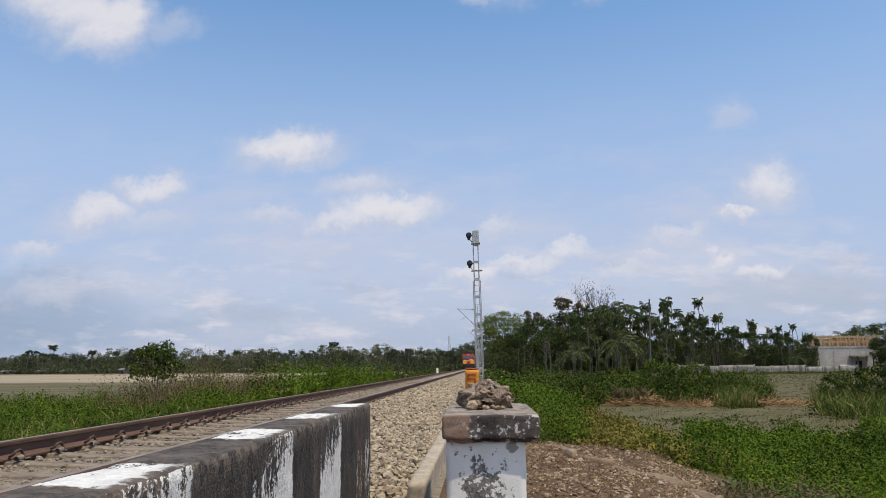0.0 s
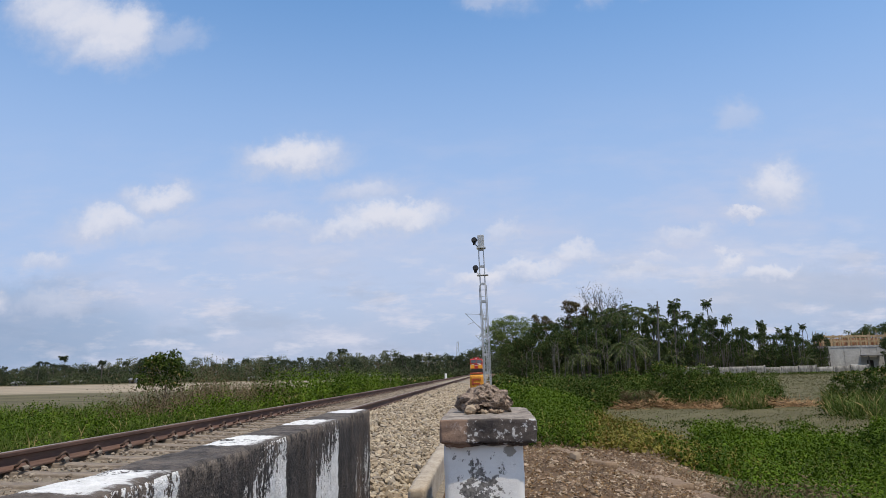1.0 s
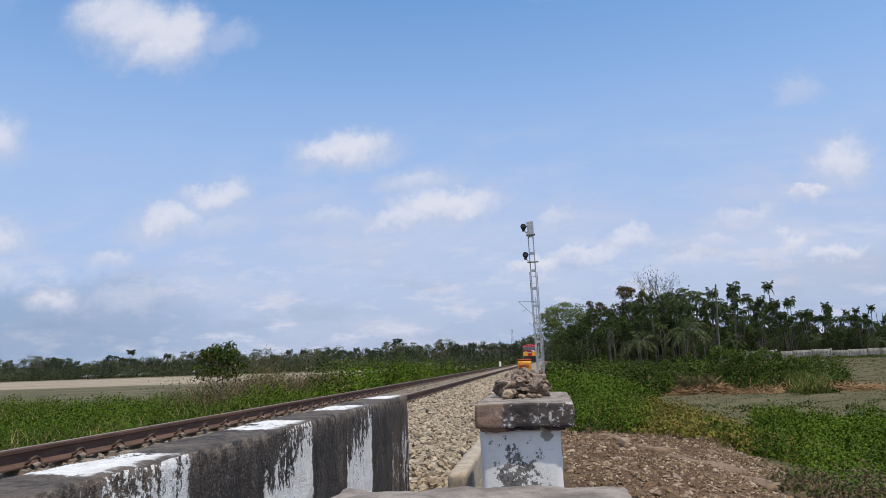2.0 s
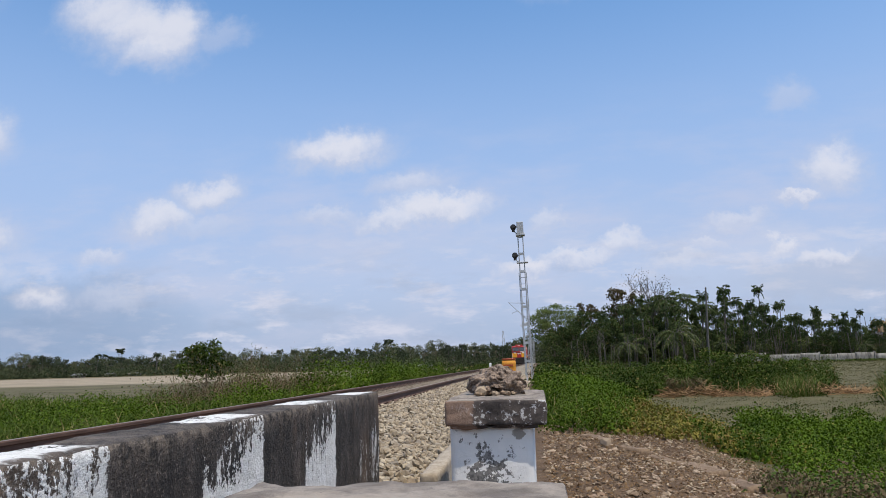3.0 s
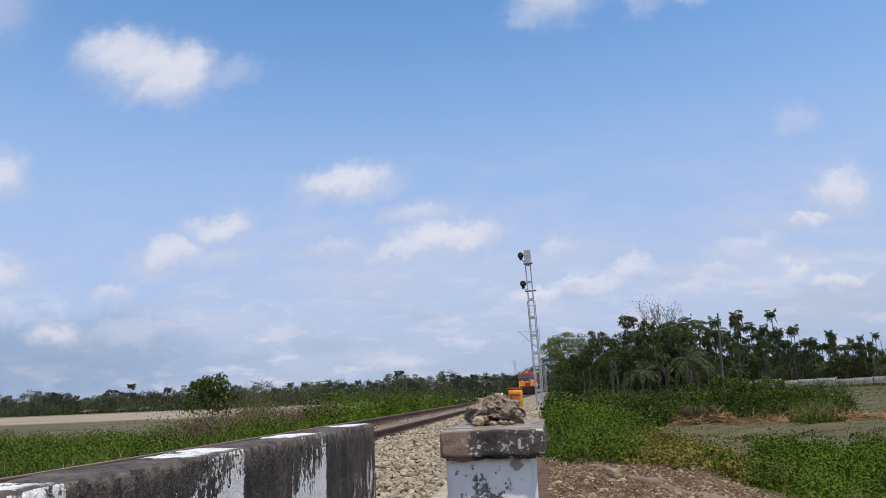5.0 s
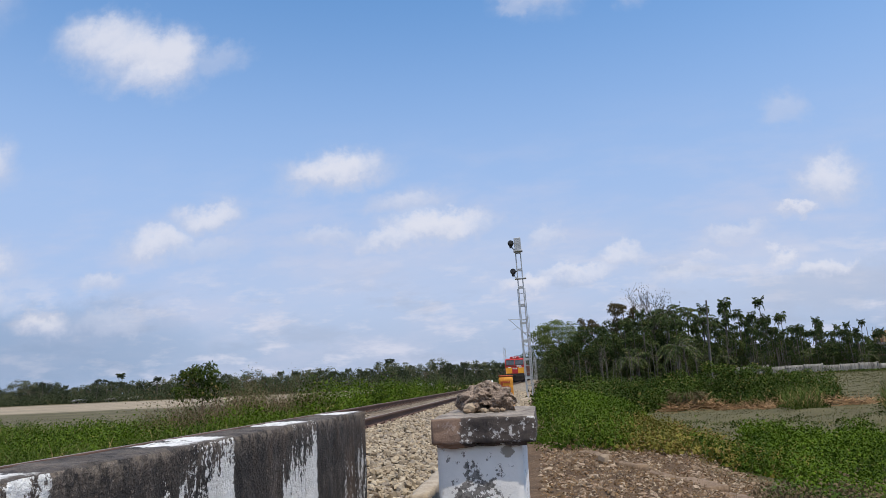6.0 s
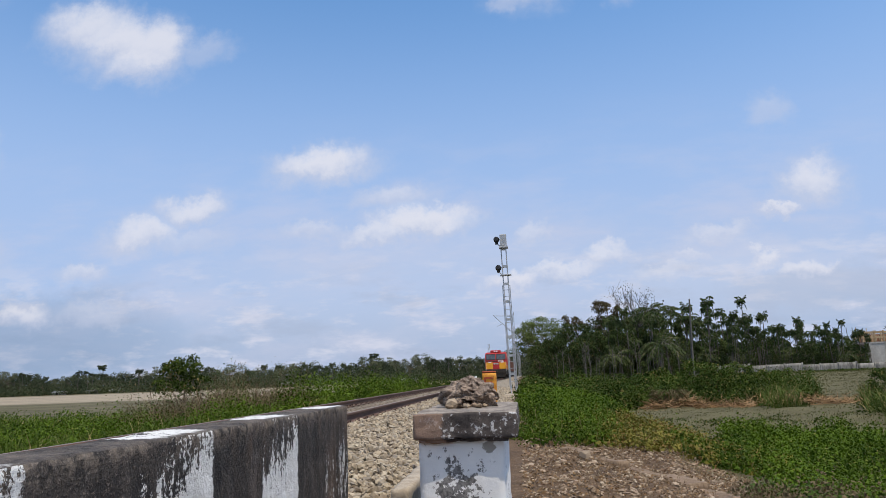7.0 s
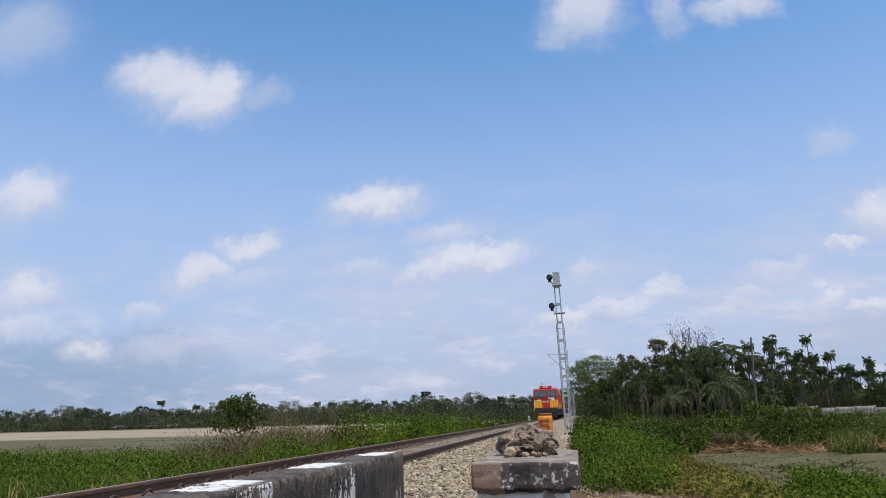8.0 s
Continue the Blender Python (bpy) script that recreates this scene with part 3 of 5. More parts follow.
def rough_block(name, lo, hi, cell, radius, amp, material, parent=None, label="", chip=0.0):
    """A block of old concrete: rounded and chipped edges, uneven faces."""
    lo, hi = np.array(lo, float), np.array(hi, float)
    bm = bmesh.new()
    for axis in range(3):
        i, j = (axis + 1) % 3, (axis + 2) % 3
        na, nb = max(2, int((hi[i] - lo[i]) / cell)), max(2, int((hi[j] - lo[j]) / cell))
        for side in (0, 1):
            grid = []
            for a in range(na + 1):
                row = []
                for b in range(nb + 1):
                    p = np.zeros(3)
                    p[axis] = (lo, hi)[side][axis]
                    p[i] = lo[i] + (hi[i] - lo[i]) * a / na
                    p[j] = lo[j] + (hi[j] - lo[j]) * b / nb
                    row.append(bm.verts.new(p))
                grid.append(row)
            for a in range(na):
                for b in range(nb):
                    f = (grid[a][b], grid[a + 1][b], grid[a + 1][b + 1], grid[a][b + 1])
                    bm.faces.new(f if side else f[::-1])
    bmesh.ops.remove_doubles(bm, verts=bm.verts, dist=cell * 0.05)
    for v in bm.verts:
        p = np.array(v.co)
        q = Vector(v.co) * 9
        r = radius * (1 + chip * max(0.0, noise.noise(q * 0.6) * 2.2))
        inner = np.clip(p, lo + r, hi - r)
        d = p - inner
        n = np.linalg.norm(d)
        if n > 1e-9 and np.count_nonzero(np.abs(d) > 1e-9) > 1:
            p = inner + d / n * r
        s = noise.noise(q) * 0.6 + noise.noise(q * 3.1) * 0.4
        out = d / n if n > 1e-9 else np.zeros(3)
        v.co = Vector(p + out * s * amp)
    for f in bm.faces:
        f.smooth = True
    return part(name, bm, material, parent, label)


ICO = bmesh.new()
bmesh.ops.create_icosphere(ICO, subdivisions=1, radius=1)
ICO.verts.ensure_lookup_table()
ICO_V = np.array([v.co for v in ICO.verts])
ICO_F = np.array([[v.index for v in f.verts] for f in ICO.faces])
ICO.free()
# a stone of sixteen faces or so: the plain twenty-sided solid
BASE_V = ICO_V


def random_turns(n):
    q = rng.normal(size=(n, 4))
    q /= np.linalg.norm(q, axis=1)[:, None]
    w, x, y, z = q.T
    return np.stack([1 - 2 * (y * y + z * z), 2 * (x * y - z * w), 2 * (x * z + y * w),
                     2 * (x * y + z * w), 1 - 2 * (x * x + z * z), 2 * (y * z - x * w),
                     2 * (x * z - y * w), 2 * (y * z + x * w), 1 - 2 * (x * x + y * y)], axis=1).reshape(n, 3, 3)


def stones(centres, size, material, name="stones", squash=0.75):
    """Many angular stones in one mesh, each bent by chance."""
    n = len(centres)
    k = len(BASE_V)
    size = np.broadcast_to(np.asarray(size, float), (n,))
    shape = BASE_V[None] * (1 + rng.uniform(-0.34, 0.28, size=(n, k, 1)))
    shape = shape * rng.uniform((0.7, 0.55, 0.45), (1.3, 1.0, 0.8), size=(n, 3))[:, None, :]
    v = np.einsum("nij,nkj->nki", random_turns(n), shape)
    v[:, :, 2] *= squash
    v = v * size[:, None, None] + np.asarray(centres)[:, None, :]
    f = ICO_F[None] + (np.arange(n) * k)[:, None, None]
    return raw_mesh(name, v.reshape(-1, 3), f.reshape(-1, 3), material)


def leaves(name, roots, ways, length, width, material, bend=0.25, index=None, facing=None):
    """Many leaves or blades: each a bent pair of faces from its root along its way, turned to its facing."""
    roots, ways = np.asarray(roots, float), np.asarray(ways, float)
    n = len(roots)
    ways = ways / (np.linalg.norm(ways, axis=1)[:, None] + 1e-9)
    length = np.broadcast_to(np.asarray(length, float), (n,))[:, None]
    width = np.broadcast_to(np.asarray(width, float), (n,))[:, None]
    side = np.cross(ways, rng.normal(size=(n, 3)) if facing is None else facing)
    side /= np.linalg.norm(side, axis=1)[:, None] + 1e-9
    up = np.cross(side, ways)
    mid = roots + ways * length * 0.5 + up * length * bend * 0.4
    tip = roots + ways * length - up * length * bend * 0.2
    tip[:, 2] -= (length * bend * 0.5)[:, 0]
    a, b = mid + side * width * 0.5, mid - side * width * 0.5
    v = np.stack([roots, a, tip, b], axis=1).reshape(-1, 3)
    f = np.array([[0, 1, 3], [1, 2, 3]])[None] + (np.arange(n) * 4)[:, None, None]
    idx = None if index is None else np.repeat(index, 2)
    return raw_mesh(name, v, f.reshape(-1, 3), material, index=idx)


def scatter(n):
    w = rng.normal(size=(n, 3))
    return w / np.linalg.norm(w, axis=1)[:, None]


def tube(points, radii, seg=6):
    """Vertices and quads of a bent tapered tube."""
    points = np.asarray(points, float)
    rings = []
    for i, p in enumerate(points):
        d = points[min(i + 1, len(points) - 1)] - points[max(i - 1, 0)]
        d /= np.linalg.norm(d) + 1e-9
        s = np.cross(d, (0.31, 0.95, 0.05))
        s /= np.linalg.norm(s) + 1e-9
        t = np.cross(d, s)
        a = np.arange(seg) * 2 * np.pi / seg
        rings.append(p + radii[i] * (np.cos(a)[:, None] * s + np.sin(a)[:, None] * t))
    v = np.concatenate(rings)
    f = [[i * seg + j, i * seg + (j + 1) % seg, (i + 1) * seg + (j + 1) % seg, (i + 1) * seg + j]
         for i in range(len(points) - 1) for j in range(seg)]
    return v, np.array(f)


def tubes(name, many, material):
    vs, fs, at = [], [], 0
    for v, f in many:
        vs.append(v)
        fs.append(f + at)
        at += len(v)
    return raw_mesh(name, np.concatenate(vs), np.concatenate(fs), material, smooth=True)


# ---- the lie of the land ----
FIELD = -1.3


def land(x, y):
    """Height of the ground: a railway bank between flat fields."""
    x, y = np.asarray(x, float), np.asarray(y, float)
    z = np.interp(x, [-9.0, -6.0, -3.6, -2.4, -1.7, 1.7, 2.5, 3.2, 4.3, 5.6, 8.0], [FIELD, -1.05, -0.55, -0.45, -0.33, -0.33, -0.42, -0.46, -0.42, -0.62, FIELD])
    wave = 0.05 * np.sin(x * 1.3 + y * 0.7) * np.cos(y * 0.43 - x * 0.31) + 0.03 * np.sin(x * 3.1 - y * 2.3)
    off = np.clip((np.abs(x) - 3.6) / 2.5, 0, 1)
    # the plot before the grove lies a little higher
    z = z + 0.70 * np.clip((x - 14) / 12, 0, 1) * np.clip((y - 52) / 40, 0, 1)
    return z + wave * off * np.clip(60 / (np.abs(y) + np.abs(x) + 1), 0, 1)


def build_ground():
    def steps(fine, reach, size):
        a = list(np.arange(0, fine, size))
        while a[-1] < reach:
            size *= 1.16
            a.append(a[-1] + size)
        return np.array(a)
    right = steps(16, 2400, 0.35)
    xs = np.concatenate([-right[:0:-1], right])
    ahead, behind = steps(45, 3000, 0.45), steps(8, 2400, 0.6)
    ys = np.concatenate([-behind[:0:-1], ahead])
    gx, gy = np.meshgrid(xs, ys, indexing="ij")
    gz = land(gx, gy)
    v = np.stack([gx, gy, gz], axis=-1).reshape(-1, 3)
    n, k = len(xs), len(ys)
    i = np.arange(n * k).reshape(n, k)
    f = np.stack([i[:-1, :-1], i[1:, :-1], i[1:, 1:], i[:-1, 1:]], axis=-1).reshape(-1, 4)
    ob = new("ground", raw_mesh("ground", v, f, M_GROUND, smooth=True))
    tagged(ob, "dry earth bank and flat farm fields of stubble and sand", "ground", kind="structure")


build_ground()


# ---- railway ----
SLEEPER_AT, SLEEPER_STEP = 8.36, 0.61


def rail_section():
    """Half outline of a flat-bottomed rail, from head to foot."""
    return [(-0.030, 0.0), (-0.036, -0.012), (-0.034, -0.038), (-0.010, -0.050), (-0.008, -0.120), (-0.030, -0.142), (-0.070, -0.152), (-0.070, -0.165)]


def build_rail(x0, label):
    left = rail_section()
    outline = left + [(-x, z) for x, z in reversed(left)]
    ys = np.concatenate([np.arange(-30, 60, 6.0), np.arange(60, 701, 20.0)])
    k = len(outline)
    v = np.array([(x0 + px, y, pz) for y in ys for px, pz in outline])
    f, idx = [], []
    for i in range(len(ys) - 1):
        for j in range(k):
            a, b = i * k + j, i * k + (j + 1) % k
            f.append((a, b, b + k, a + k))
            idx.append(1 if j == k - 1 else 0)
    ob = new("rail", raw_mesh("rail", v, np.array(f), [M_RUST, M_SHINE], index=idx))
    return tagged(ob, label, "rail", "rails of the track")


build_rail(-0.87, "rusty brown steel rail with a worn bright top")
build_rail(0.87, "rusty brown steel rail beside the ballast shoulder")


def sleeper_mesh():
    bm = bmesh.new()
    prof = [(-1.37, 0.0), (-0.87, 0.0), (-0.45, -0.03), (0.0, -0.035), (0.45, -0.03), (0.87, 0.0), (1.37, 0.0)]
    rows = []
    for x, dz in prof:
        rows.append([bm.verts.new(p) for p in ((x, -0.135, -0.20), (x, -0.085, dz - 0.008), (x, -0.075, dz), (x, 0.075, dz), (x, 0.085, dz - 0.008), (x, 0.135, -0.20))])
    for a, b in zip(rows, rows[1:]):
        for i in range(5):
            bm.faces.new((a[i], a[i + 1], b[i + 1], b[i]))
    bm.faces.new(rows[0][::-1])
    bm.faces.new(rows[-1])
    bmesh.ops.recalc_face_normals(bm, faces=bm.faces)
    me = bpy.data.meshes.new("sleeper_body")
    bm.to_mesh(me)
    bm.free()
    me.materials.append(M_SLEEPER)
    return me


def clip_mesh():
    """A spring clip: a bent rod that loops over the rail's foot."""
    pts = [(-0.035, -0.01, 0.03), (-0.01, -0.05, 0.034), (0.02, -0.062, 0.048), (0.03, -0.04, 0.074), (0.034, 0.0, 0.084), (0.03, 0.04, 0.074), (0.03, 0.062, 0.045), (0.05, 0.06, 0.012), (0.075, 0.05, -0.004)]
    v, f = tube(pts, [0.0125] * len(pts), 5)
    return raw_mesh("rail_clip", v, f, M_CLIP, smooth=True)


def build_sleepers():
    body, clip = sleeper_mesh(), clip_mesh()
    first = thing("sleeper", "dusty concrete railway sleeper with rusty spring clips, bedded in ballast", "sleeper", (0, 0, 0), "sleepers of the track")
    child("beam", body, first)
    hv, hf = tube([(0, -0.05, 0.006), (0, 0.045, 0.012)], (0.024, 0.026), 8)
    housing = raw_mesh("clip_housing", np.concatenate([hv, [(0, -0.035, 0.007), (0, 0.045, 0.012)]]), np.concatenate([hf, [[8 + j, 8 + (j + 1) % 8, 17, 17] for j in range(8)]]), M_SLEEPER, smooth=True)
    for rx in (-0.87, 0.87):
        hh = child("clip_housing", housing, first, "stubby rounded clip housing")
        hh.matrix_basis = pose(rx - math.copysign(0.165, rx), -0.045, 0.012, 0, 0, 8)
        for s in (-1, 1):
            c = child("spring_clip", clip, first, "rusty looped spring clip")
            c.matrix_basis = pose(rx + s * 0.095, 0, 0.0, 0, 0, 0 if s > 0 else 180) @ Matrix.Scale(1.05 if s * rx < 0 else 0.8, 4)
    first.location = (0, SLEEPER_AT, -0.165)
    for i in range(-16, 75):
        if i:
            copy_thing(first, pose(random.uniform(-0.01, 0.01), SLEEPER_AT + i * SLEEPER_STEP, -0.165, 0, 0, random.uniform(-0.6, 0.6)))


build_sleepers()


def bed_height(x, y):
    """Top of the ballast bed across the track."""
    return np.interp(np.abs(x), [0, 0.7, 0.95, 1.0, 1.5, 2.0, 2.6, 3.15, 3.6], [-0.20, -0.185, -0.185, -0.155, -0.155, -0.24, -0.35, -0.44, -0.55])


def build_ballast():
    # bed under the stones
    xs = np.linspace(-3.5, 3.5, 36)
    ys = np.concatenate([np.arange(-30, 50, 0.5), np.arange(50, 701, 10.0)])
    gx, gy = np.meshgrid(xs, ys, indexing="ij")
    gz = bed_height(gx, gy) - 0.03 - np.where((gx > 2.3) & (gy < 6.9), 0.25, 0.0)
    i = np.arange(gx.size).reshape(gx.shape)
    f = np.stack([i[:-1, :-1], i[1:, :-1], i[1:, 1:], i[:-1, 1:]], axis=-1).reshape(-1, 4)
    bed = new("ballast_bed", raw_mesh("ballast_bed", np.stack([gx, gy, gz], axis=-1).reshape(-1, 3), f, plain("ballast_far", (0.14, 0.11, 0.075), (0.36, 0.30, 0.215), 9, 0.9, bump=0.8, size=0.05, space="Position"), smooth=True))
    tagged(bed, "bed of pale crushed stone under the track", "ballast", kind="structure")
    pts, sizes = [], []

    def fill(x0, x1, y0, y1, per, size, sink=0.01):
        n = int((x1 - x0) * (y1 - y0) * per)
        x, y = rng.uniform(x0, x1, n), rng.uniform(y0, y1, n)
        s = size * rng.uniform(0.65, 1.45, n)
        between = np.abs(((y - SLEEPER_AT + 0.305) % SLEEPER_STEP) - 0.305)
        ok = (np.abs(np.abs(x) - 0.87) > 0.09) & ~((np.abs(x) < 1.06) & (between < 0.12))
        ok &= ~((x > 2.30) & (y < 6.75))
        ok &= ~((x > 2.83 + 0.10 * rng.random(n) ** 2) & (y < 11.4))
        z = bed_height(x, y) - sink + rng.uniform(-0.012, 0.03, n)
        pts.append(np.stack([x, y, z], axis=1)[ok])
        sizes.append(s[ok])
    fill(0.95, 3.25, 6.6, 12, 420, 0.036)
    fill(0.95, 3.3, 12, 22, 260, 0.042)
    fill(0.95, 3.4, 22, 50, 90, 0.06)
    fill(0.95, 2.3, 2.5, 6.6, 150, 0.036)
    p, s = np.concatenate(pts), np.concatenate(sizes)
    ob = child("crushed_stone", stones(p, s, M_BALLAST, "crushed_stone"), bed)
    tagged(ob, "pale buff crushed stone", kind="stuff")
    pts.clear(), sizes.clear()
    fill(-0.8, 0.8, 5, 22, 120, 0.026, 0.026)
    fill(-1.7, -0.95, 5, 22, 130, 0.034, 0.02)
    fill(-0.8, 0.8, 22, 45, 80, 0.045, 0.02)
    p, s = np.concatenate(pts), np.concatenate(sizes)
    ob = child("grimy_stone", stones(p, s, M_BALLAST_GRIMY, "grimy_stone"), bed)
    tagged(ob, "dusty brown crushed stone between the rails", kind="stuff")
    # larger pieces that lie on the shoulder, one by one
    shapes = [stones([(0, 0, 0)], 1.0, M_BALLAST_ONE, "stone") for _ in range(9)]
    for k in range(260):
        x, y = random.uniform(1.5, 2.95), 6.75 + 6.5 * random.random() ** 1.5
        if x > 2.84 and y < 11.4:
            continue
        o = child("stone", shapes[k % 9], bed)
        r = random.uniform(0.036, 0.068)
        o.matrix_basis = pose(x, y, float(bed_height(x, y)) + 0.012, random.uniform(0, 360), random.uniform(0, 360), random.uniform(0, 360)) @ Matrix.Scale(r, 4)


build_ballast()


# ---- parapet, broken pillar and coping ----
def build_parapet():
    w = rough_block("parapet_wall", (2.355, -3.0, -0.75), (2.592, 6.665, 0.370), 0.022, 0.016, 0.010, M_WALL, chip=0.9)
    tagged(w, "low concrete parapet blackened with algae, banded with worn white paint", "wall", kind="structure")


def build_pillars():
    for y0, y1, name in ((6.0, 7.35, "far"), (0.6, 3.08, "near")):
        p = thing("parapet_pillar", "broken limewashed parapet pillar with a dark weathered concrete cap" if name == "far" else "low parapet stub with a weathered grey concrete cap", "pillar", (0, 0, 0), "parapet stubs")
        rough_block("shaft", (3.165, y0 + 0.06, -0.80), (3.672, y1 - 0.06, 0.182), 0.04, 0.012, 0.005, M_PILLAR, p, "flaked bluish white limewash", chip=0.6)
        rough_block("mortar_lip", (3.172, y0 + 0.022, 0.160), (3.700, y0 + 0.075, 0.182), 0.016, 0.005, 0.020, M_CAP, p, "crumbling mortar under the cap", chip=1.0)
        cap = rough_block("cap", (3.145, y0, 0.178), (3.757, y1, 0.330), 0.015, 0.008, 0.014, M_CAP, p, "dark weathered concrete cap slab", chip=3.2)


def build_kerb():
    k = rough_block("kerb_block", (2.835, 6.86, -0.80), (2.968, 11.4, -0.225), 0.03, 0.010, 0.012, M_CONCRETE, chip=1.4)
    tagged(k, "low worn concrete kerb between ballast and pillar", "kerb")


def build_lump():
    """A broken lump of masonry left on the pillar."""
    t = thing("masonry_lump", "jagged brown lump of broken masonry resting on the pillar cap", "rubble")
    bm = bmesh.new()
    bmesh.ops.create_icosphere(bm, subdivisions=5, radius=1)
    for v in bm.verts:
        n = v.co.normalized()
        q = n * 1.7 + Vector((4.1, 0.3, 2.2))
        r = 0.97 + 0.20 * noise.noise(q) + 0.15 * noise.noise(q * 2.3) + 0.07 * noise.noise(q * 5.1) + 0.035 * noise.noise(q * 11) + 0.022 * noise.noise(q * 23)
        hole = noise.noise(q * 2.9 + Vector((7, 1, 3)))
        if hole > 0.22 and n.x > -0.2:
            r -= (hole - 0.22) * 1.3
        flat = max(-0.45, n.z * r)
        v.co = Vector((3.425 + n.x * r * 0.192, 6.72 + n.y * r * 0.19, 0.392 + flat * 0.142))
    part("lump", bm, M_ROCK, t)
    rr = np.array([[3.30 + 0.27 * rng.random(), 6.47 + 0.12 * rng.random(), 0.345] for _ in range(26)])
    child("chips", stones(rr, rng.uniform(0.012, 0.032, 26), M_RUBBLE, "chips"), t, "loose masonry chips")
    s = child("pale_chip", stones([(3.33, 6.50, 0.362)], 0.052, M_RUBBLE, "pale_chip"), t, "pale angular chip")


build_parapet()
build_pillars()
build_kerb()
build_lump()


# ---- lineside equipment ----
def build_marker():
    t = thing("marker_post", "square orange-painted marker post, chipped, beside the track", "marker post")
    rough_block("post", (3.12, 13.80, -0.50), (3.355, 14.02, 0.572), 0.05, 0.015, 0.004, M_MARKER, t)
    rough_block("post_top", (3.12, 13.80, 0.574), (3.355, 14.02, 0.605), 0.05, 0.015, 0.003, M_MARKER_RED, t, "faded red top")
    # worn marks in dark red paint
    for lo, hi, z, h in ((0.03, 0.19, 0.475, 0.030), (0.03, 0.065, 0.39, 0.09), (0.065, 0.17, 0.405, 0.026), (0.15, 0.19, 0.32, 0.09), (0.04, 0.15, 0.30, 0.028), (0.03, 0.19, 0.20, 0.03), (0.05, 0.09, 0.08, 0.10)):
        box("mark", (3.12 + lo, 13.792, z), (3.12 + hi, 13.798, z + h), M_MARKER_RED, t, "worn dark red painted bar")


def build_signal():
    x, y = 3.19, 34.3
    t = thing("signal_mast", "tall galvanised lattice signal mast with two black lamp heads", "signal", (0, 0, 0))
    t.matrix_basis = Matrix.Translation((x + 0.17, y, -0.5)) @ pose(0, 0, 0, 0, -1.2, 0) @ Matrix.Translation((-x, -y, 0.5))
    base = rough_block("footing", (x - 0.45, y - 0.45, -0.75), (x + 0.45, y + 0.45, -0.34), 0.12, 0.03, 0.01, M_CONCRETE, t, "pale concrete footing")
    for s in (-1, 1):
        bm = bmesh.new()
        add_box(bm, (x + s * 0.112 - 0.026, y - 0.05, -0.34), (x + s * 0.112 + 0.026, y + 0.05, 6.40), 0.008)
        part("channel", bm, M_GALV, t, "upright steel channel")
    for k in range(8):
        z = 0.5 + k * 0.82
        bm = bmesh.new()
        add_box(bm, (x - 0.13, y - 0.055, z), (x + 0.13, y - 0.05, z + 0.11))
        add_box(bm, (x - 0.13, y + 0.05, z), (x + 0.13, y + 0.055, z + 0.11))
        part("batten_plate", bm, M_GALV, t)
    box("head_box", (x - 0.14, y - 0.14, 6.40), (x + 0.17, y + 0.16, 6.98), M_GALV, t, "grey steel head box", 0.02)
    box("head_plate", (x - 0.20, y - 0.18, 6.33), (x + 0.22, y + 0.20, 6.40), M_GALV, t, "", 0.01)
    for z in (6.76, 5.42):
        bm = bmesh.new()
        add_rod(bm, (x - 0.30, y - 0.08, z), (x - 0.30, y + 0.08, z), 0.135, seg=20)
        add_box(bm, (x - 0.37, y - 0.02, z - 0.22), (x - 0.23, y + 0.10, z + 0.05), 0.02)
        head = part("lamp_head", bm, M_BLACK, t, "round black lamp head with hood")
        bm = bmesh.new()
        add_rod(bm, (x - 0.30, y - 0.26, z), (x - 0.30, y - 0.06, z), 0.09, 0.10, seg=16)
        part("hood", bm, M_BLACK, head)
        for za, zb in ((z - 0.20, z - 0.36), (z, z)):
            bm = bmesh.new()
            add_rod(bm, (x - 0.28, y, za), (x - 0.1, y, zb), 0.024)
            part("bracket", bm, M_GALV, t)
    bm = bmesh.new()
    add_box(bm, (x - 0.24, y - 0.14, 5.04), (x + 0.28, y + 0.14, 5.09), 0.01)
    part("platform", bm, M_GALV, t)
    bm = bmesh.new()
    for s in (-0.17, 0.17):
        add_rod(bm, (x + s, y + 0.55, -0.1), (x + s, y + 0.22, 4.62), 0.018, seg=5)
    for k in range(15):
        z = 0.2 + k * 0.3
        yy = y + 0.55 - 0.33 * (z + 0.1) / 4.72
        add_rod(bm, (x - 0.17, yy, z), (x + 0.17, yy, z), 0.011, seg=5)
    part("ladder", bm, M_GALV, t, "thin steel ladder")


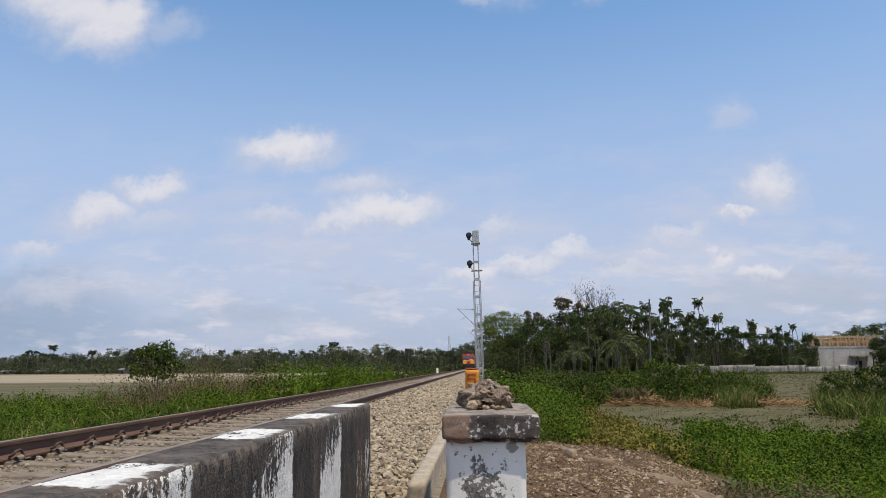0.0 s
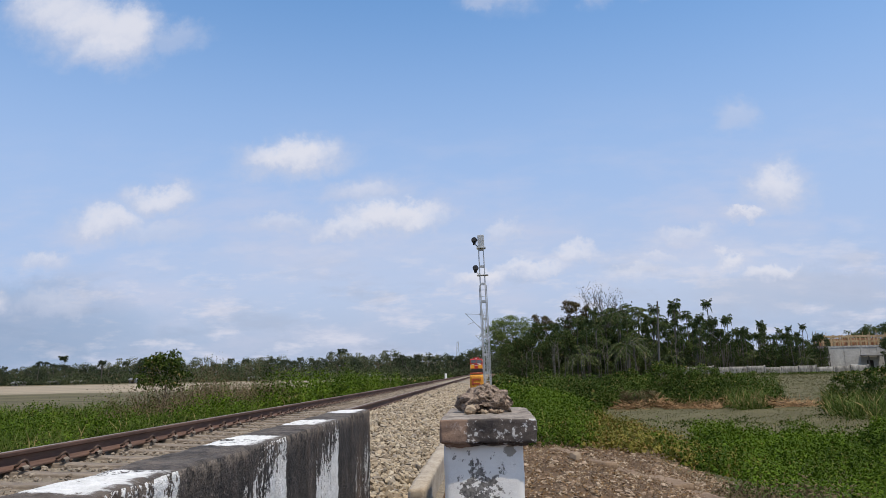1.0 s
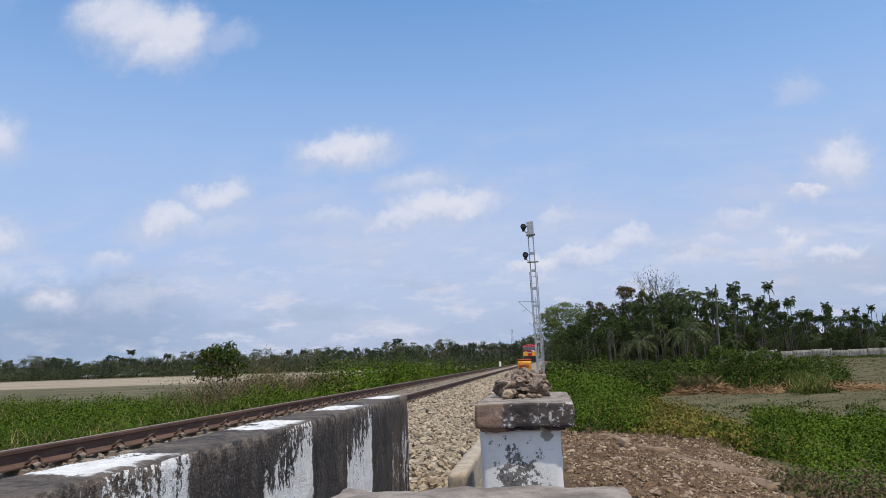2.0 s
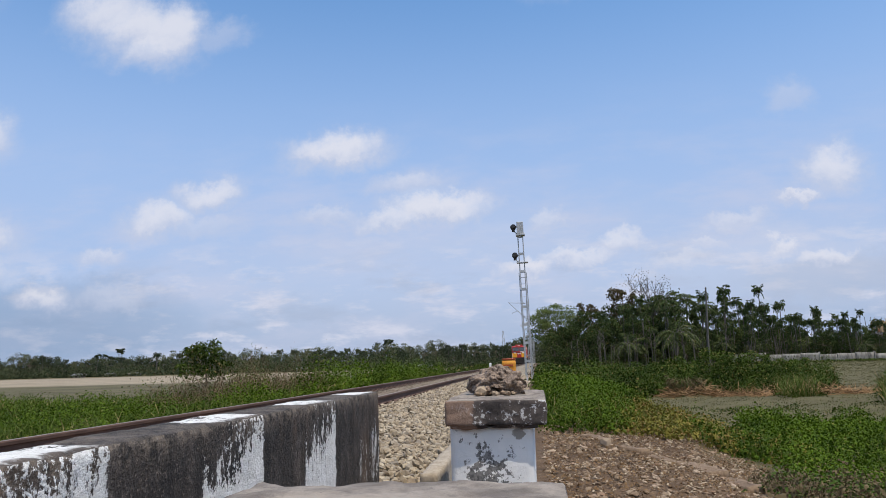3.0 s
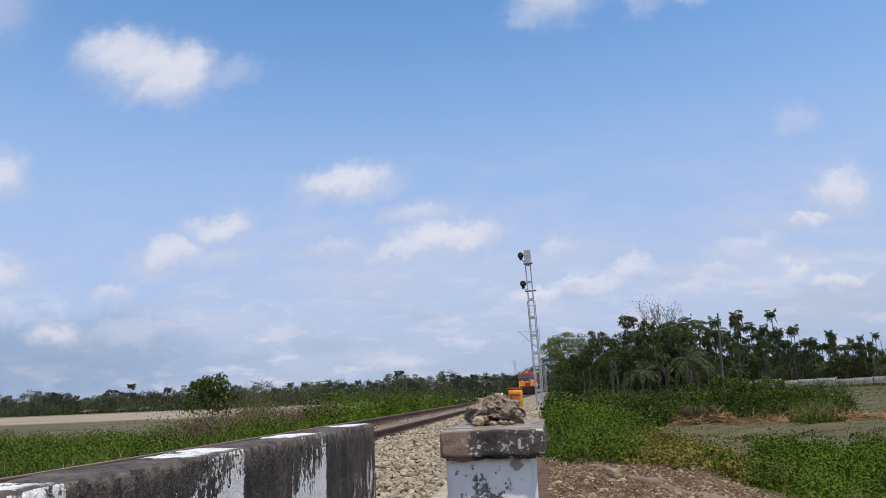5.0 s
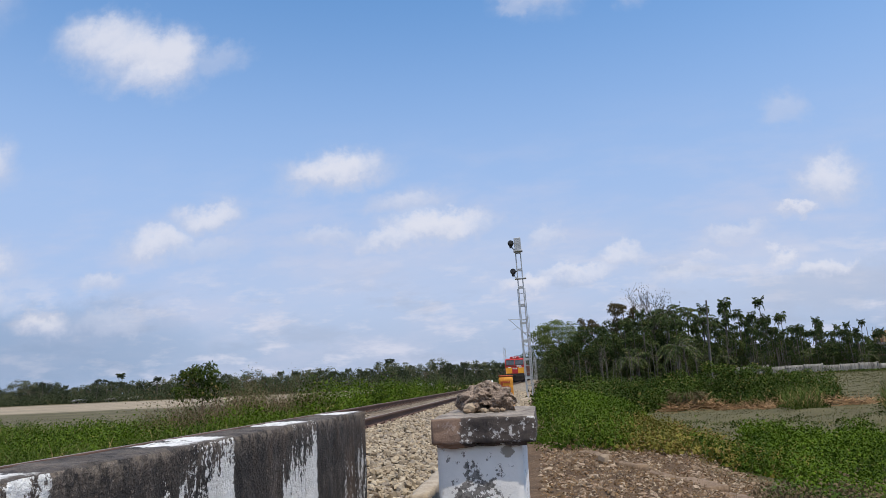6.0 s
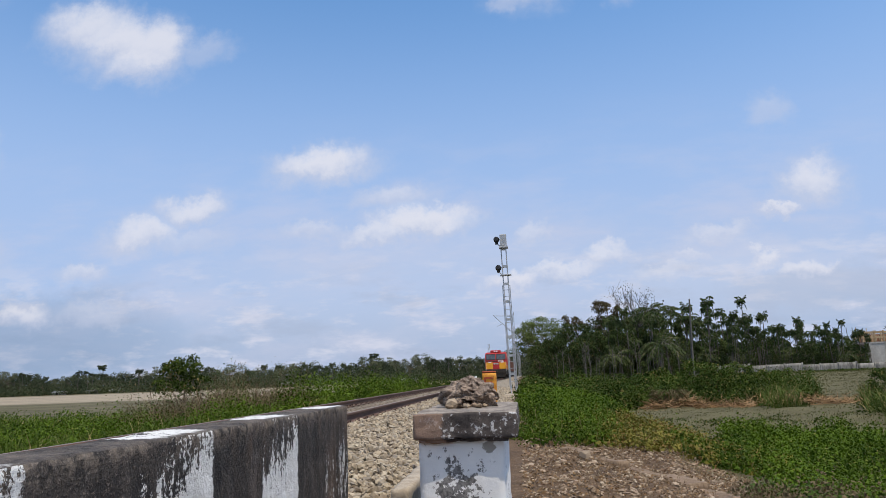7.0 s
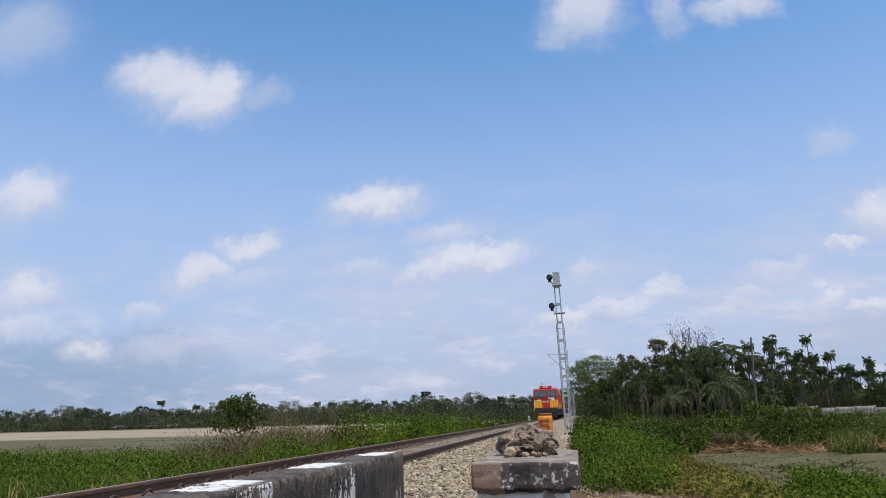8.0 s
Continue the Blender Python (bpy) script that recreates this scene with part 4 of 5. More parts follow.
def build_line_masts():
    x, y = 2.95, 85.0
    t = thing("line_mast", "galvanised overhead-line mast with a bracket arm over the track", "mast", (x, y, 0), "overhead line masts")
    bm = bmesh.new()
    for sx in (-0.14, 0.14):
        for sy in (-0.10, 0.10):
            add_box(bm, (sx - 0.03, sy - 0.03, -0.7), (sx + 0.03, sy + 0.03, 7.7))
    part("upright", bm, M_GALV, t)
    bm = bmesh.new()
    for k in range(18):
        z = -0.2 + k * 0.43
        for sy in (-0.12, 0.12):
            a, b = (-0.14, 0.14) if k % 2 else (0.14, -0.14)
            add_rod(bm, (a, sy, z), (b, sy, z + 0.43), 0.018, seg=5)
    part("lacing", bm, M_GALV, t)
    bm = bmesh.new()
    add_rod(bm, (-0.1, 0, 7.25), (-2.1, 0, 7.35), 0.03, seg=6)
    add_rod(bm, (-0.1, 0, 5.3), (-2.25, 0, 7.42), 0.035, seg=6)
    add_rod(bm, (-1.2, 0, 6.38), (-1.9, 0, 6.1), 0.022, seg=6)
    part("bracket_arm", bm, M_GALV, t)
    bm = bmesh.new()
    for z, xx in ((7.25, -0.35), (5.55, -0.35)):
        for k in range(4):
            add_rod(bm, (xx - k * 0.08, 0, z + (k * 0.08 if z < 6 else 0)), (xx - k * 0.08 - 0.03, 0, z + (k * 0.08 if z < 6 else 0)), 0.09, seg=8)
    part("insulator", bm, M_UNDER, t, "dark ribbed insulator")
    box("footing", (-0.35, -0.35, -0.9), (0.35, 0.35, -0.25), M_CONCRETE, t)
    for k in range(1, 5):
        copy_thing(t, pose(x + (0.12 if k % 2 else 0.0), y + 52 * k, 0))


def build_white_post():
    t = thing("distance_post", "small white-painted post beyond the track", "marker post")
    rough_block("post", (-2.62, 96.9, -0.7), (-2.32, 97.1, 0.42), 0.1, 0.02, 0.005, M_WHITE, t)


build_marker()
build_signal()
build_line_masts()
build_white_post()


# ---- the train ----
def build_loco():
    t = thing("locomotive", "red and orange diesel locomotive coming along the track", "locomotive", (0, 95, 0))
    w = 1.55
    L1 = 17.5
    # cab front, slightly raked above the waist
    bm = bmesh.new()
    prof = [(-0.02, 1.30), (-0.02, 2.62), (0.28, 3.52), (0.55, 3.72), (2.4, 3.78), (2.4, 1.30)]
    a = [bm.verts.new((-w, y, z)) for y, z in prof]
    b = [bm.verts.new((w, y, z)) for y, z in prof]
    for i in range(len(prof)):
        j = (i + 1) % len(prof)
        bm.faces.new((a[i], b[i], b[j], a[j]))
    bm.faces.new(a[::-1])
    bm.faces.new(b)
    bmesh.ops.recalc_face_normals(bm, faces=bm.faces)
    bmesh.ops.bevel(bm, geom=list(bm.edges), offset=0.09, segments=2, affect="EDGES")
    part("cab", bm, M_RED, t, "red cab")
    bm = bmesh.new()
    add_box(bm, (-1.52, 2.4, 1.30), (1.52, L1, 3.62), 0.12)
    part("hood", bm, M_ORANGE, t, "orange body side")
    bm = bmesh.new()
    add_box(bm, (-1.40, 2.6, 3.6), (1.40, L1 - 0.2, 3.82), 0.08)
    part("roof", bm, M_RED, t, "red roof")
    bm = bmesh.new()
    add_box(bm, (-0.75, 0.45, 3.68), (0.75, 1.9, 4.06), 0.07)
    part("headlight_box", bm, M_RED, t, "red headlight housing")
    for s in (-1, 1):
        bm = bmesh.new()
        add_box(bm, (s * 0.16 - 0.10, 0.42, 3.79), (s * 0.16 + 0.10, 0.46, 3.98), 0.02)
        part("headlight", bm, M_WHITE, t, "round pale headlight")
        # windscreen lies on the rake
        bm = bmesh.new()
        add_box(bm, (s * 0.73 - 0.62, -0.02, -0.37), (s * 0.73 + 0.62, 0.02, 0.37), 0.015)
        g = part("windscreen", bm, M_GLASS_DARK, t, "dark windscreen pane")
        g.matrix_basis = pose(0, 0.115, 3.08, -18.4)
        # black rubber surround and a wiper
        for lo, hi in (((-0.68, 0.36), (0.68, 0.44)), ((-0.68, -0.44), (0.68, -0.36)), ((-0.68, -0.36), (-0.61, 0.36)), ((0.61, -0.36), (0.68, 0.36))):
            bm = bmesh.new()
            add_box(bm, (s * 0.73 + lo[0], -0.035, lo[1]), (s * 0.73 + hi[0], 0.03, hi[1]))
            part("windscreen_surround", bm, M_UNDER, g, "black rubber surround")
        bm = bmesh.new()
        add_rod(bm, (s * 0.73 - 0.3, -0.05, -0.36), (s * 0.73 + 0.1, -0.05, 0.24), 0.02, seg=5)
        part("wiper", bm, M_UNDER, g, "black wiper arm")
        bm = bmesh.new()
        x0, x1 = (0.48, 1.50) if s > 0 else (-1.50, -0.48)
        add_box(bm, (x0, -0.05, 1.36), (x1, 0.0, 2.30), 0.015)
        part("orange_panel", bm, M_ORANGE, t, "orange front panel")
        bm = bmesh.new()
        add_box(bm, (s * 0.90 - 0.22, -0.075, 2.24), (s * 0.90 + 0.22, -0.04, 2.38), 0.01)
        part("marker_light", bm, M_WHITE, t, "pale marker light cluster")
        bm = bmesh.new()
        add_rod(bm, (s * 0.98, -0.62, 1.08), (s * 0.98, -0.02, 1.08), 0.10, seg=12)
        shank = part("buffer", bm, M_UNDER, t, "black round buffer")
        bm = bmesh.new()
        add_rod(bm, (s * 0.98, -0.66, 1.08), (s * 0.98, -0.60, 1.08), 0.24, seg=16)
        part("buffer_head", bm, M_UNDER, shank)
        bm = bmesh.new()
        add_rod(bm, (s * 1.45, -0.12, 1.05), (s * 1.45, -0.12, 2.3), 0.018, seg=6)
        part("handrail", bm, M_WHITE, t)
    name_plate = box("name_plate", (0.30, -0.060, 2.42), (1.02, -0.022, 2.60), M_WHITE, t, "white plate with red lettering bars")
    box("lettering_bar", (0.38, -0.066, 2.48), (0.94, -0.061, 2.54), M_RED, name_plate)
    box("waist_band", (-1.42, -0.040, 2.395), (0.24, -0.022, 2.47), M_UNDER, t, "dark band under the windscreens")
    for s in (-1, 1):
        bm = bmesh.new()
        add_box(bm, (s * 1.56 - 0.015, 0.75, 2.55), (s * 1.56 + 0.015, 1.75, 3.25), 0.01)
        part("side_window", bm, M_GLASS_DARK, t, "dark cab side window")
    strip_white = box("white_panel", (-0.34, -0.055, 2.02), (0.34, -0.02, 2.20), M_WHITE, t, "white panel")
    box("dark_bar", (-0.26, -0.060, 2.08), (0.26, -0.056, 2.14), M_UNDER, strip_white)
    box("buffer_beam", (-1.45, -0.05, 0.72), (1.45, 0.30, 1.30), M_UNDER, t, "black buffer beam", 0.03)
    box("cow_catcher", (-1.25, -0.02, 0.16), (1.25, 0.18, 0.74), M_UNDER, t, "", 0.05)
    box("coupler", (-0.14, -0.55, 0.92), (0.14, 0.0, 1.18), M_UNDER, t, "", 0.03)
    box("underframe", (-1.35, 0.3, 0.55), (1.35, L1, 1.30), M_UNDER, t)
    for yy in (2.2, 4.0, 5.8, 11.8, 13.6, 15.4):
        for s in (-1, 1):
            bm = bmesh.new()
            add_rod(bm, (s * 0.80, yy, 0.545), (s * 0.93, yy, 0.545), 0.545, seg=24)
            part("wheel", bm, M_UNDER, t)
    for yy in (4.0, 13.6):
        for s in (-1, 1):
            box("bogie_side", (s * 1.10 - 0.08, yy - 2.5, 0.45), (s * 1.10 + 0.08, yy + 2.5, 0.85), M_UNDER, t, "", 0.03)
    bm = bmesh.new()
    for k in range(9):
        add_box(bm, (1.52, 4.0 + k * 1.4, 2.0), (1.545, 4.0 + k * 1.4 + 1.0, 3.2), 0.01)
    part("side_grille", bm, M_RED, t, "red louvred side panel")
    return t


def build_wagon():
    t = thing("goods_wagon", "dull red-brown covered goods wagon behind the locomotive", "wagon", (0, 130, 0), "goods wagons of the train")
    bm = bmesh.new()
    add_box(bm, (-1.45, 0.5, 1.15), (1.45, 13.5, 3.35), 0.06)
    part("body", bm, M_WAGON, t)
    bm = bmesh.new()
    add_box(bm, (-1.40, 0.5, 3.33), (1.40, 13.5, 3.62), 0.13)
    part("roof", bm, M_UNDER, t)
    bm = bmesh.new()
    for k in range(10):
        add_box(bm, (1.45, 0.7 + k * 1.38, 1.2), (1.52, 0.82 + k * 1.38, 3.3))
    part("rib", bm, M_WAGON, t)
    box("underframe", (-1.3, 0.1, 0.6), (1.3, 13.9, 1.15), M_UNDER, t)
    for yy in (1.8, 3.6, 10.4, 12.2):
        for s in (-1, 1):
            bm = bmesh.new()
            add_rod(bm, (s * 0.80, yy, 0.5), (s * 0.93, yy, 0.5), 0.5, seg=16)
            part("wheel", bm, M_UNDER, t)
    return t


LOCO = build_loco()
WAGONS = [build_wagon()]
for k in range(7):
    WAGONS.append(copy_thing(WAGONS[0], pose(0, 144 + 14 * k, 0)))


# ---- trees ----
def limb_path(a, b, sag, n=5):
    a, b = np.array(a, float), np.array(b, float)
    mid = (a + b) / 2 + rng.normal(size=3) * sag
    t = np.linspace(0, 1, n)[:, None]
    return (1 - t) ** 2 * a + 2 * t * (1 - t) * mid + t ** 2 * b


def broad_tree(name, label, height, spread, trunk, leaf, count, material, clusters=26, base=0.35, place=(0, 0, 0), bark=None, flat=0.75, far=False):
    """A trunk with limbs, and a crown of leaf clumps with gaps between them."""
    t = thing(name, label, "tree", place)
    top = np.array([rng.normal() * 0.1 * spread, rng.normal() * 0.1 * spread, height * 0.62])
    wood = [tube(limb_path((0, 0, -0.4), top, height * 0.03, 6), np.linspace(trunk, trunk * 0.45, 6), 7)]
    ends = []
    for k in range(clusters):
        a = k * 2.399 + rng.normal() * 0.4
        h = base + (0.98 - base) * (k + 0.5) / clusters
        prof = math.sin(math.pi * min(1, max(0.12, (h - base * 0.75) / (1.08 - base * 0.75)))) ** 0.6
        r = spread * prof * rng.uniform(0.45, 1.0)
        e = np.array([math.cos(a) * r, math.sin(a) * r, height * h + rng.normal() * 0.03 * height])
        ends.append(e)
        start = top * rng.uniform(0.45, 1.0)
        if k % 2 == 0:
            wood.append(tube(limb_path(start, e, spread * 0.12, 4), np.linspace(trunk * 0.34, trunk * 0.07, 4), 4))
    child("trunk", tubes("trunk", wood, bark or M_BARK), t)
    per = count // clusters
    roots, out = [], []
    for e in ends:
        s = spread * rng.uniform(0.20, 0.38)
        d = scatter(per)
        d[:, 2] = np.where(rng.random(per) < 0.6, np.abs(d[:, 2]), d[:, 2])
        out.append(d + rng.normal(size=(per, 3)) * 0.45 + np.array([0, 0, 0.35]))
        d = d * (rng.random((per, 1)) ** 0.30) * s
        d[:, 2] *= flat
        roots.append(e + d)
    roots, out = np.concatenate(roots), np.concatenate(out)
    ways = scatter(len(roots)) + out * 0.25 + np.array([0, 0, -0.35])
    child("crown", leaves("crown", roots, ways, leaf * rng.uniform(0.6, 1.3, len(roots)), leaf * 0.62 * rng.uniform(0.7, 1.2, len(roots)), material, facing=out), t)
    return t


def frond(start, heading, length, rise, droop, leaflets, leaf_len, leaf_wide):
    """One feather-shaped palm leaf: roots and ways of its leaflets, and its rib."""
    t = np.linspace(0, 1, leaflets)
    out = np.array([math.cos(heading), math.sin(heading), 0])
    path = start + out * (t * length)[:, None] * (1 - 0.25 * t[:, None] * droop) + np.array([0, 0, 1.0]) * (length * (rise * t - droop * t ** 2))[:, None]
    d = np.gradient(path, axis=0)
    d /= np.linalg.norm(d, axis=1)[:, None]
    side = np.cross(d, (0, 0, 1.0))
    side /= np.linalg.norm(side, axis=1)[:, None] + 1e-9
    size = leaf_len * np.sin(np.pi * (0.12 + 0.83 * t)) ** 0.7
    roots, ways, lens = [], [], []
    for s in (-1, 1):
        roots.append(path)
        ways.append(side * s * 0.9 + d * 0.55 + np.array([0, 0, -0.35]) + rng.normal(size=path.shape) * 0.12)
        lens.append(size)
    return np.concatenate(roots), np.concatenate(ways), np.concatenate(lens), path


def palm(name, label, height, trunk, fronds, length, rise, droop, leaflets, leaf_len, leaf_wide, lean=0.03, material=None, place=(0, 0, 0), bark=None):
    t = thing(name, label, "palm", place)
    top = np.array([height * lean * rng.normal(), height * lean * rng.normal(), height])
    wood = [tube(limb_path((0, 0, -0.4), top, height * 0.015, 6), np.linspace(trunk, trunk * 0.7, 6), 6)]
    R, W, S = [], [], []
    for k in range(fronds):
        up = rise * rng.uniform(0.35, 1.5) * (1.6 - 1.3 * k / fronds)
        r, w, s, path = frond(top, k * 2.399 + rng.normal() * 0.2, length * rng.uniform(0.8, 1.1), up, droop * rng.uniform(0.7, 1.3), leaflets, leaf_len, leaf_wide)
        R.append(r), W.append(w), S.append(s)
        wood.append(tube(path[:: max(1, leaflets // 4)], np.linspace(trunk * 0.3, trunk * 0.08, len(path[:: max(1, leaflets // 4)])), 3))
    child("trunk", tubes("trunk", wood, bark or M_PALE_BARK), t)
    R, W, S = np.concatenate(R), np.concatenate(W), np.concatenate(S)
    child("fronds", leaves("fronds", R, W, S, leaf_wide, material or M_PALM, 0.2), t)
    return t


def plant(ob, x, y, size=1.0, turn=None, lean=0.0):
    """Another tree of the same kind, rooted at (x, y)."""
    z = float(land(x, y)) - 0.05
    m = pose(x, y, z, random.uniform(-lean, lean), random.uniform(-lean, lean), random.uniform(0, 360) if turn is None else turn)
    return copy_thing(ob, m @ Matrix.Scale(size, 4))


def rooted(ob, x, y):
    ob.location = (x, y, float(land(x, y)) - 0.05)
    return ob


def u_at(u, y, cx=3.6, cy=1.7):
    """Plan position on the line of sight with slope u at depth y."""
    return cx + u * (y - cy)


def build_grove():
    arecas = [rooted(palm("areca_palm", "slender areca palm with a small dark feathery crown", h, 0.085, 16, 1.25, 1.15, 1.15, 20, 0.52, 0.11), *xy)
              for h, xy in ((10.0, (30, 105)), (9.0, (34, 112)), (11.0, (39, 118)))]
    for a in arecas:
        tagged(a, group="areca palms of the grove")
    coco = rooted(palm("coconut_palm", "coconut palm with long drooping fronds at the edge of the grove", 4.4, 0.18, 18, 3.6, 0.75, 0.85, 30, 0.8, 0.10, material=M_COCO), 21.5, 96)
    tagged(coco, group="coconut palms of the grove")
    coco_tall = rooted(palm("coconut_palm", "tall coconut palm standing among the grove trees", 9.0, 0.16, 18, 3.0, 0.7, 0.95, 26, 0.75, 0.10, material=M_PALM), 24.5, 112)
    tagged(coco_tall, group="coconut palms of the grove")
    dark = [rooted(broad_tree("grove_tree", "dense dark green broadleaf tree of the village grove", h, s, 0.22, 0.33, 3600, M_TREE, 34, 0.26), *xy)
            for h, s, xy in ((9.0, 3.4, (11.5, 112)), (10.0, 3.0, (16, 118)), (8.0, 3.2, (20, 122)))]
    for d in dark:
        tagged(d, group="dark trees of the grove")
    big = rooted(broad_tree("rain_tree", "wide pale green tree with an airy rounded crown", 10.2, 4.4, 0.30, 0.26, 11000, M_TREE_LIGHT, 60, 0.42, flat=0.5), 6.9, 121)
    brown = rooted(broad_tree("brown_tree", "tall tree with sparse brownish leaves above the grove", 13.0, 2.4, 0.24, 0.36, 1700, M_TREE_BROWN, 18, 0.62), 17.6, 116)
    plant(brown, 12.5, 120, 0.86)
    bare = thing("bare_tree", "leafless tree with a fine haze of pale twigs", "tree", (22.5, 119, FIELD))
    wood = [tube(limb_path((0, 0, 0), (0.3, 0, 8.0), 0.3, 6), np.linspace(0.20, 0.12, 6), 6)]
    tips = []
    for k in range(26):
        a = k * 2.4
        e = np.array([math.cos(a) * rng.uniform(1.0, 3.6), math.sin(a) * rng.uniform(1, 3), rng.uniform(9.5, 14.2)])
        wood.append(tube(limb_path((0.2, 0, rng.uniform(5, 8)), e, 0.5, 5), np.linspace(0.09, 0.03, 5), 4))
        for _ in range(7):
            wood.append(tube(limb_path(e * rng.uniform(0.8, 1.0), e + rng.normal(size=3) * 0.9, 0.2, 3), (0.030, 0.024, 0.018), 3))
            tips.append(e + rng.normal(size=3) * 0.8)
    child("bare_crown", tubes("bare_crown", wood, M_PALE_BARK), bare)
    tips = np.repeat(np.array(tips), 3, axis=0) + rng.normal(size=(len(tips) * 3, 3)) * 0.35
    buds = child("leaf_buds", leaves("leaf_buds", tips, scatter(len(tips)), 0.24, 0.15, M_TREE_BROWN), bare, "sparse withered leaves")
    tagged(buds, kind="stuff")
    # mass of the grove: its top falls away to one side
    def top_at(u):
        return float(np.interp(u, [0.0, 0.04, 0.12, 0.19, 0.27, 0.36, 0.46], [5.5, 7.5, 9.0, 9.0, 8.0, 6.5, 5.0]))
    for k in range(84):
        u = 0.022 + 0.44 * (k + random.random()) / 84
        y = (108, 118, 130)[k % 3] + random.uniform(-4, 4)
        plant(dark[k % 3], u_at(u, y), y, top_at(u) / 9.6 * random.uniform(0.66, 0.98) * (1.0 if u < 0.2 else 0.80))
    # a low back row closes the view between the stems
    for k in range(30):
        u = 0.03 + 0.45 * (k + random.random()) / 30
        y = random.uniform(132, 138)
        plant(dark[k % 3], u_at(u, y), y, top_at(u) / 9.6 * random.uniform(0.58, 0.74))
    for k in range(16):
        u = 0.03 + 0.42 * (k + random.random()) / 16
        y = random.uniform(100, 104)
        plant(dark[k % 3], u_at(u, y), y, random.uniform(0.26, 0.40))
    for k in range(210):
        u = 0.115 + 0.345 * random.random() ** 0.85
        y = random.uniform(99, 130)
        plant(arecas[k % 3], u_at(u, y), y, top_at(u) / 9.6 * random.uniform(0.55, 1.0), None, 2)
    # young palms along the front
    for k in range(60):
        u = 0.13 + 0.34 * random.random()
        y = random.uniform(99, 103)
        plant(arecas[k % 3], u_at(u, y), y, random.uniform(0.22, 0.46), None, 4)
    for u, y, s in ((0.327, 128, 0.93), (0.377, 130, 0.80), (0.398, 128, 0.70), (0.256, 120, 1.02), (0.232, 118, 1.04)):
        plant(arecas[0], u_at(u, y), y, s, None, 1)
    for u, y, s in ((0.30, 104, 0.55), (0.36, 104, 0.55), (0.128, 100, 0.80), (0.25, 101, 0.62), (0.43, 100, 0.45)):
        plant(coco, u_at(u, y), y, s, None, 3)
    for u, y, s in ((0.185, 106, 1.04), (0.165, 110, 1.02), (0.205, 112, 1.05), (0.145, 110, 0.90), (0.225, 108, 0.90), (0.10, 112, 0.8), (0.31, 114, 0.66), (0.415, 108, 0.55)):
        plant(coco_tall, u_at(u, y), y, s, None, 3)
    # bare stems along the edge
    stem = thing("sapling", "thin bare sapling stem at the edge of the grove", "sapling", (9, 97, FIELD), "saplings of the grove")
    wood = [tube(limb_path((0, 0, -0.2), (0.1, 0.1, 5.0), 0.1, 5), np.linspace(0.06, 0.025, 5), 5)]
    for k in range(5):
        wood.append(tube(limb_path((0.05, 0.05, 2.4 + 0.5 * k), (math.cos(k * 2.4) * 0.8, math.sin(k * 2.4) * 0.8, 3.3 + 0.5 * k), 0.1, 3), (0.025, 0.018, 0.01), 3))
    child("stem", tubes("stem", wood, M_PALE_BARK), stem)
    for k in range(32):
        u = 0.045 + 0.21 * random.random()
        y = random.uniform(95, 103)
        plant(stem, u_at(u, y), y, random.uniform(0.7, 1.15), None, 3)
    for u, y, s in ((0.43, 113, 0.42), (0.42, 111, 0.40), (0.54, 113, 0.5)):
        plant(dark[1], u_at(u, y), y, s)
    # trees at the far side of the plot
    for u, y, s in ((0.50, 150, 0.86), (0.53, 152, 1.0), (0.455, 150, 0.55), (0.555, 112, 0.80), (0.575, 116, 0.9), (0.60, 118, 1.0), (0.66, 120, 1.0), (0.515, 150, 0.92)):
        plant(dark[0], u_at(u, y), y, s)
    for k in range(10):
        plant(dark[k % 3], u_at(0.62 + 0.09 * k, 130), 130 + random.uniform(-8, 8), random.uniform(0.7, 1.0))


build_grove()


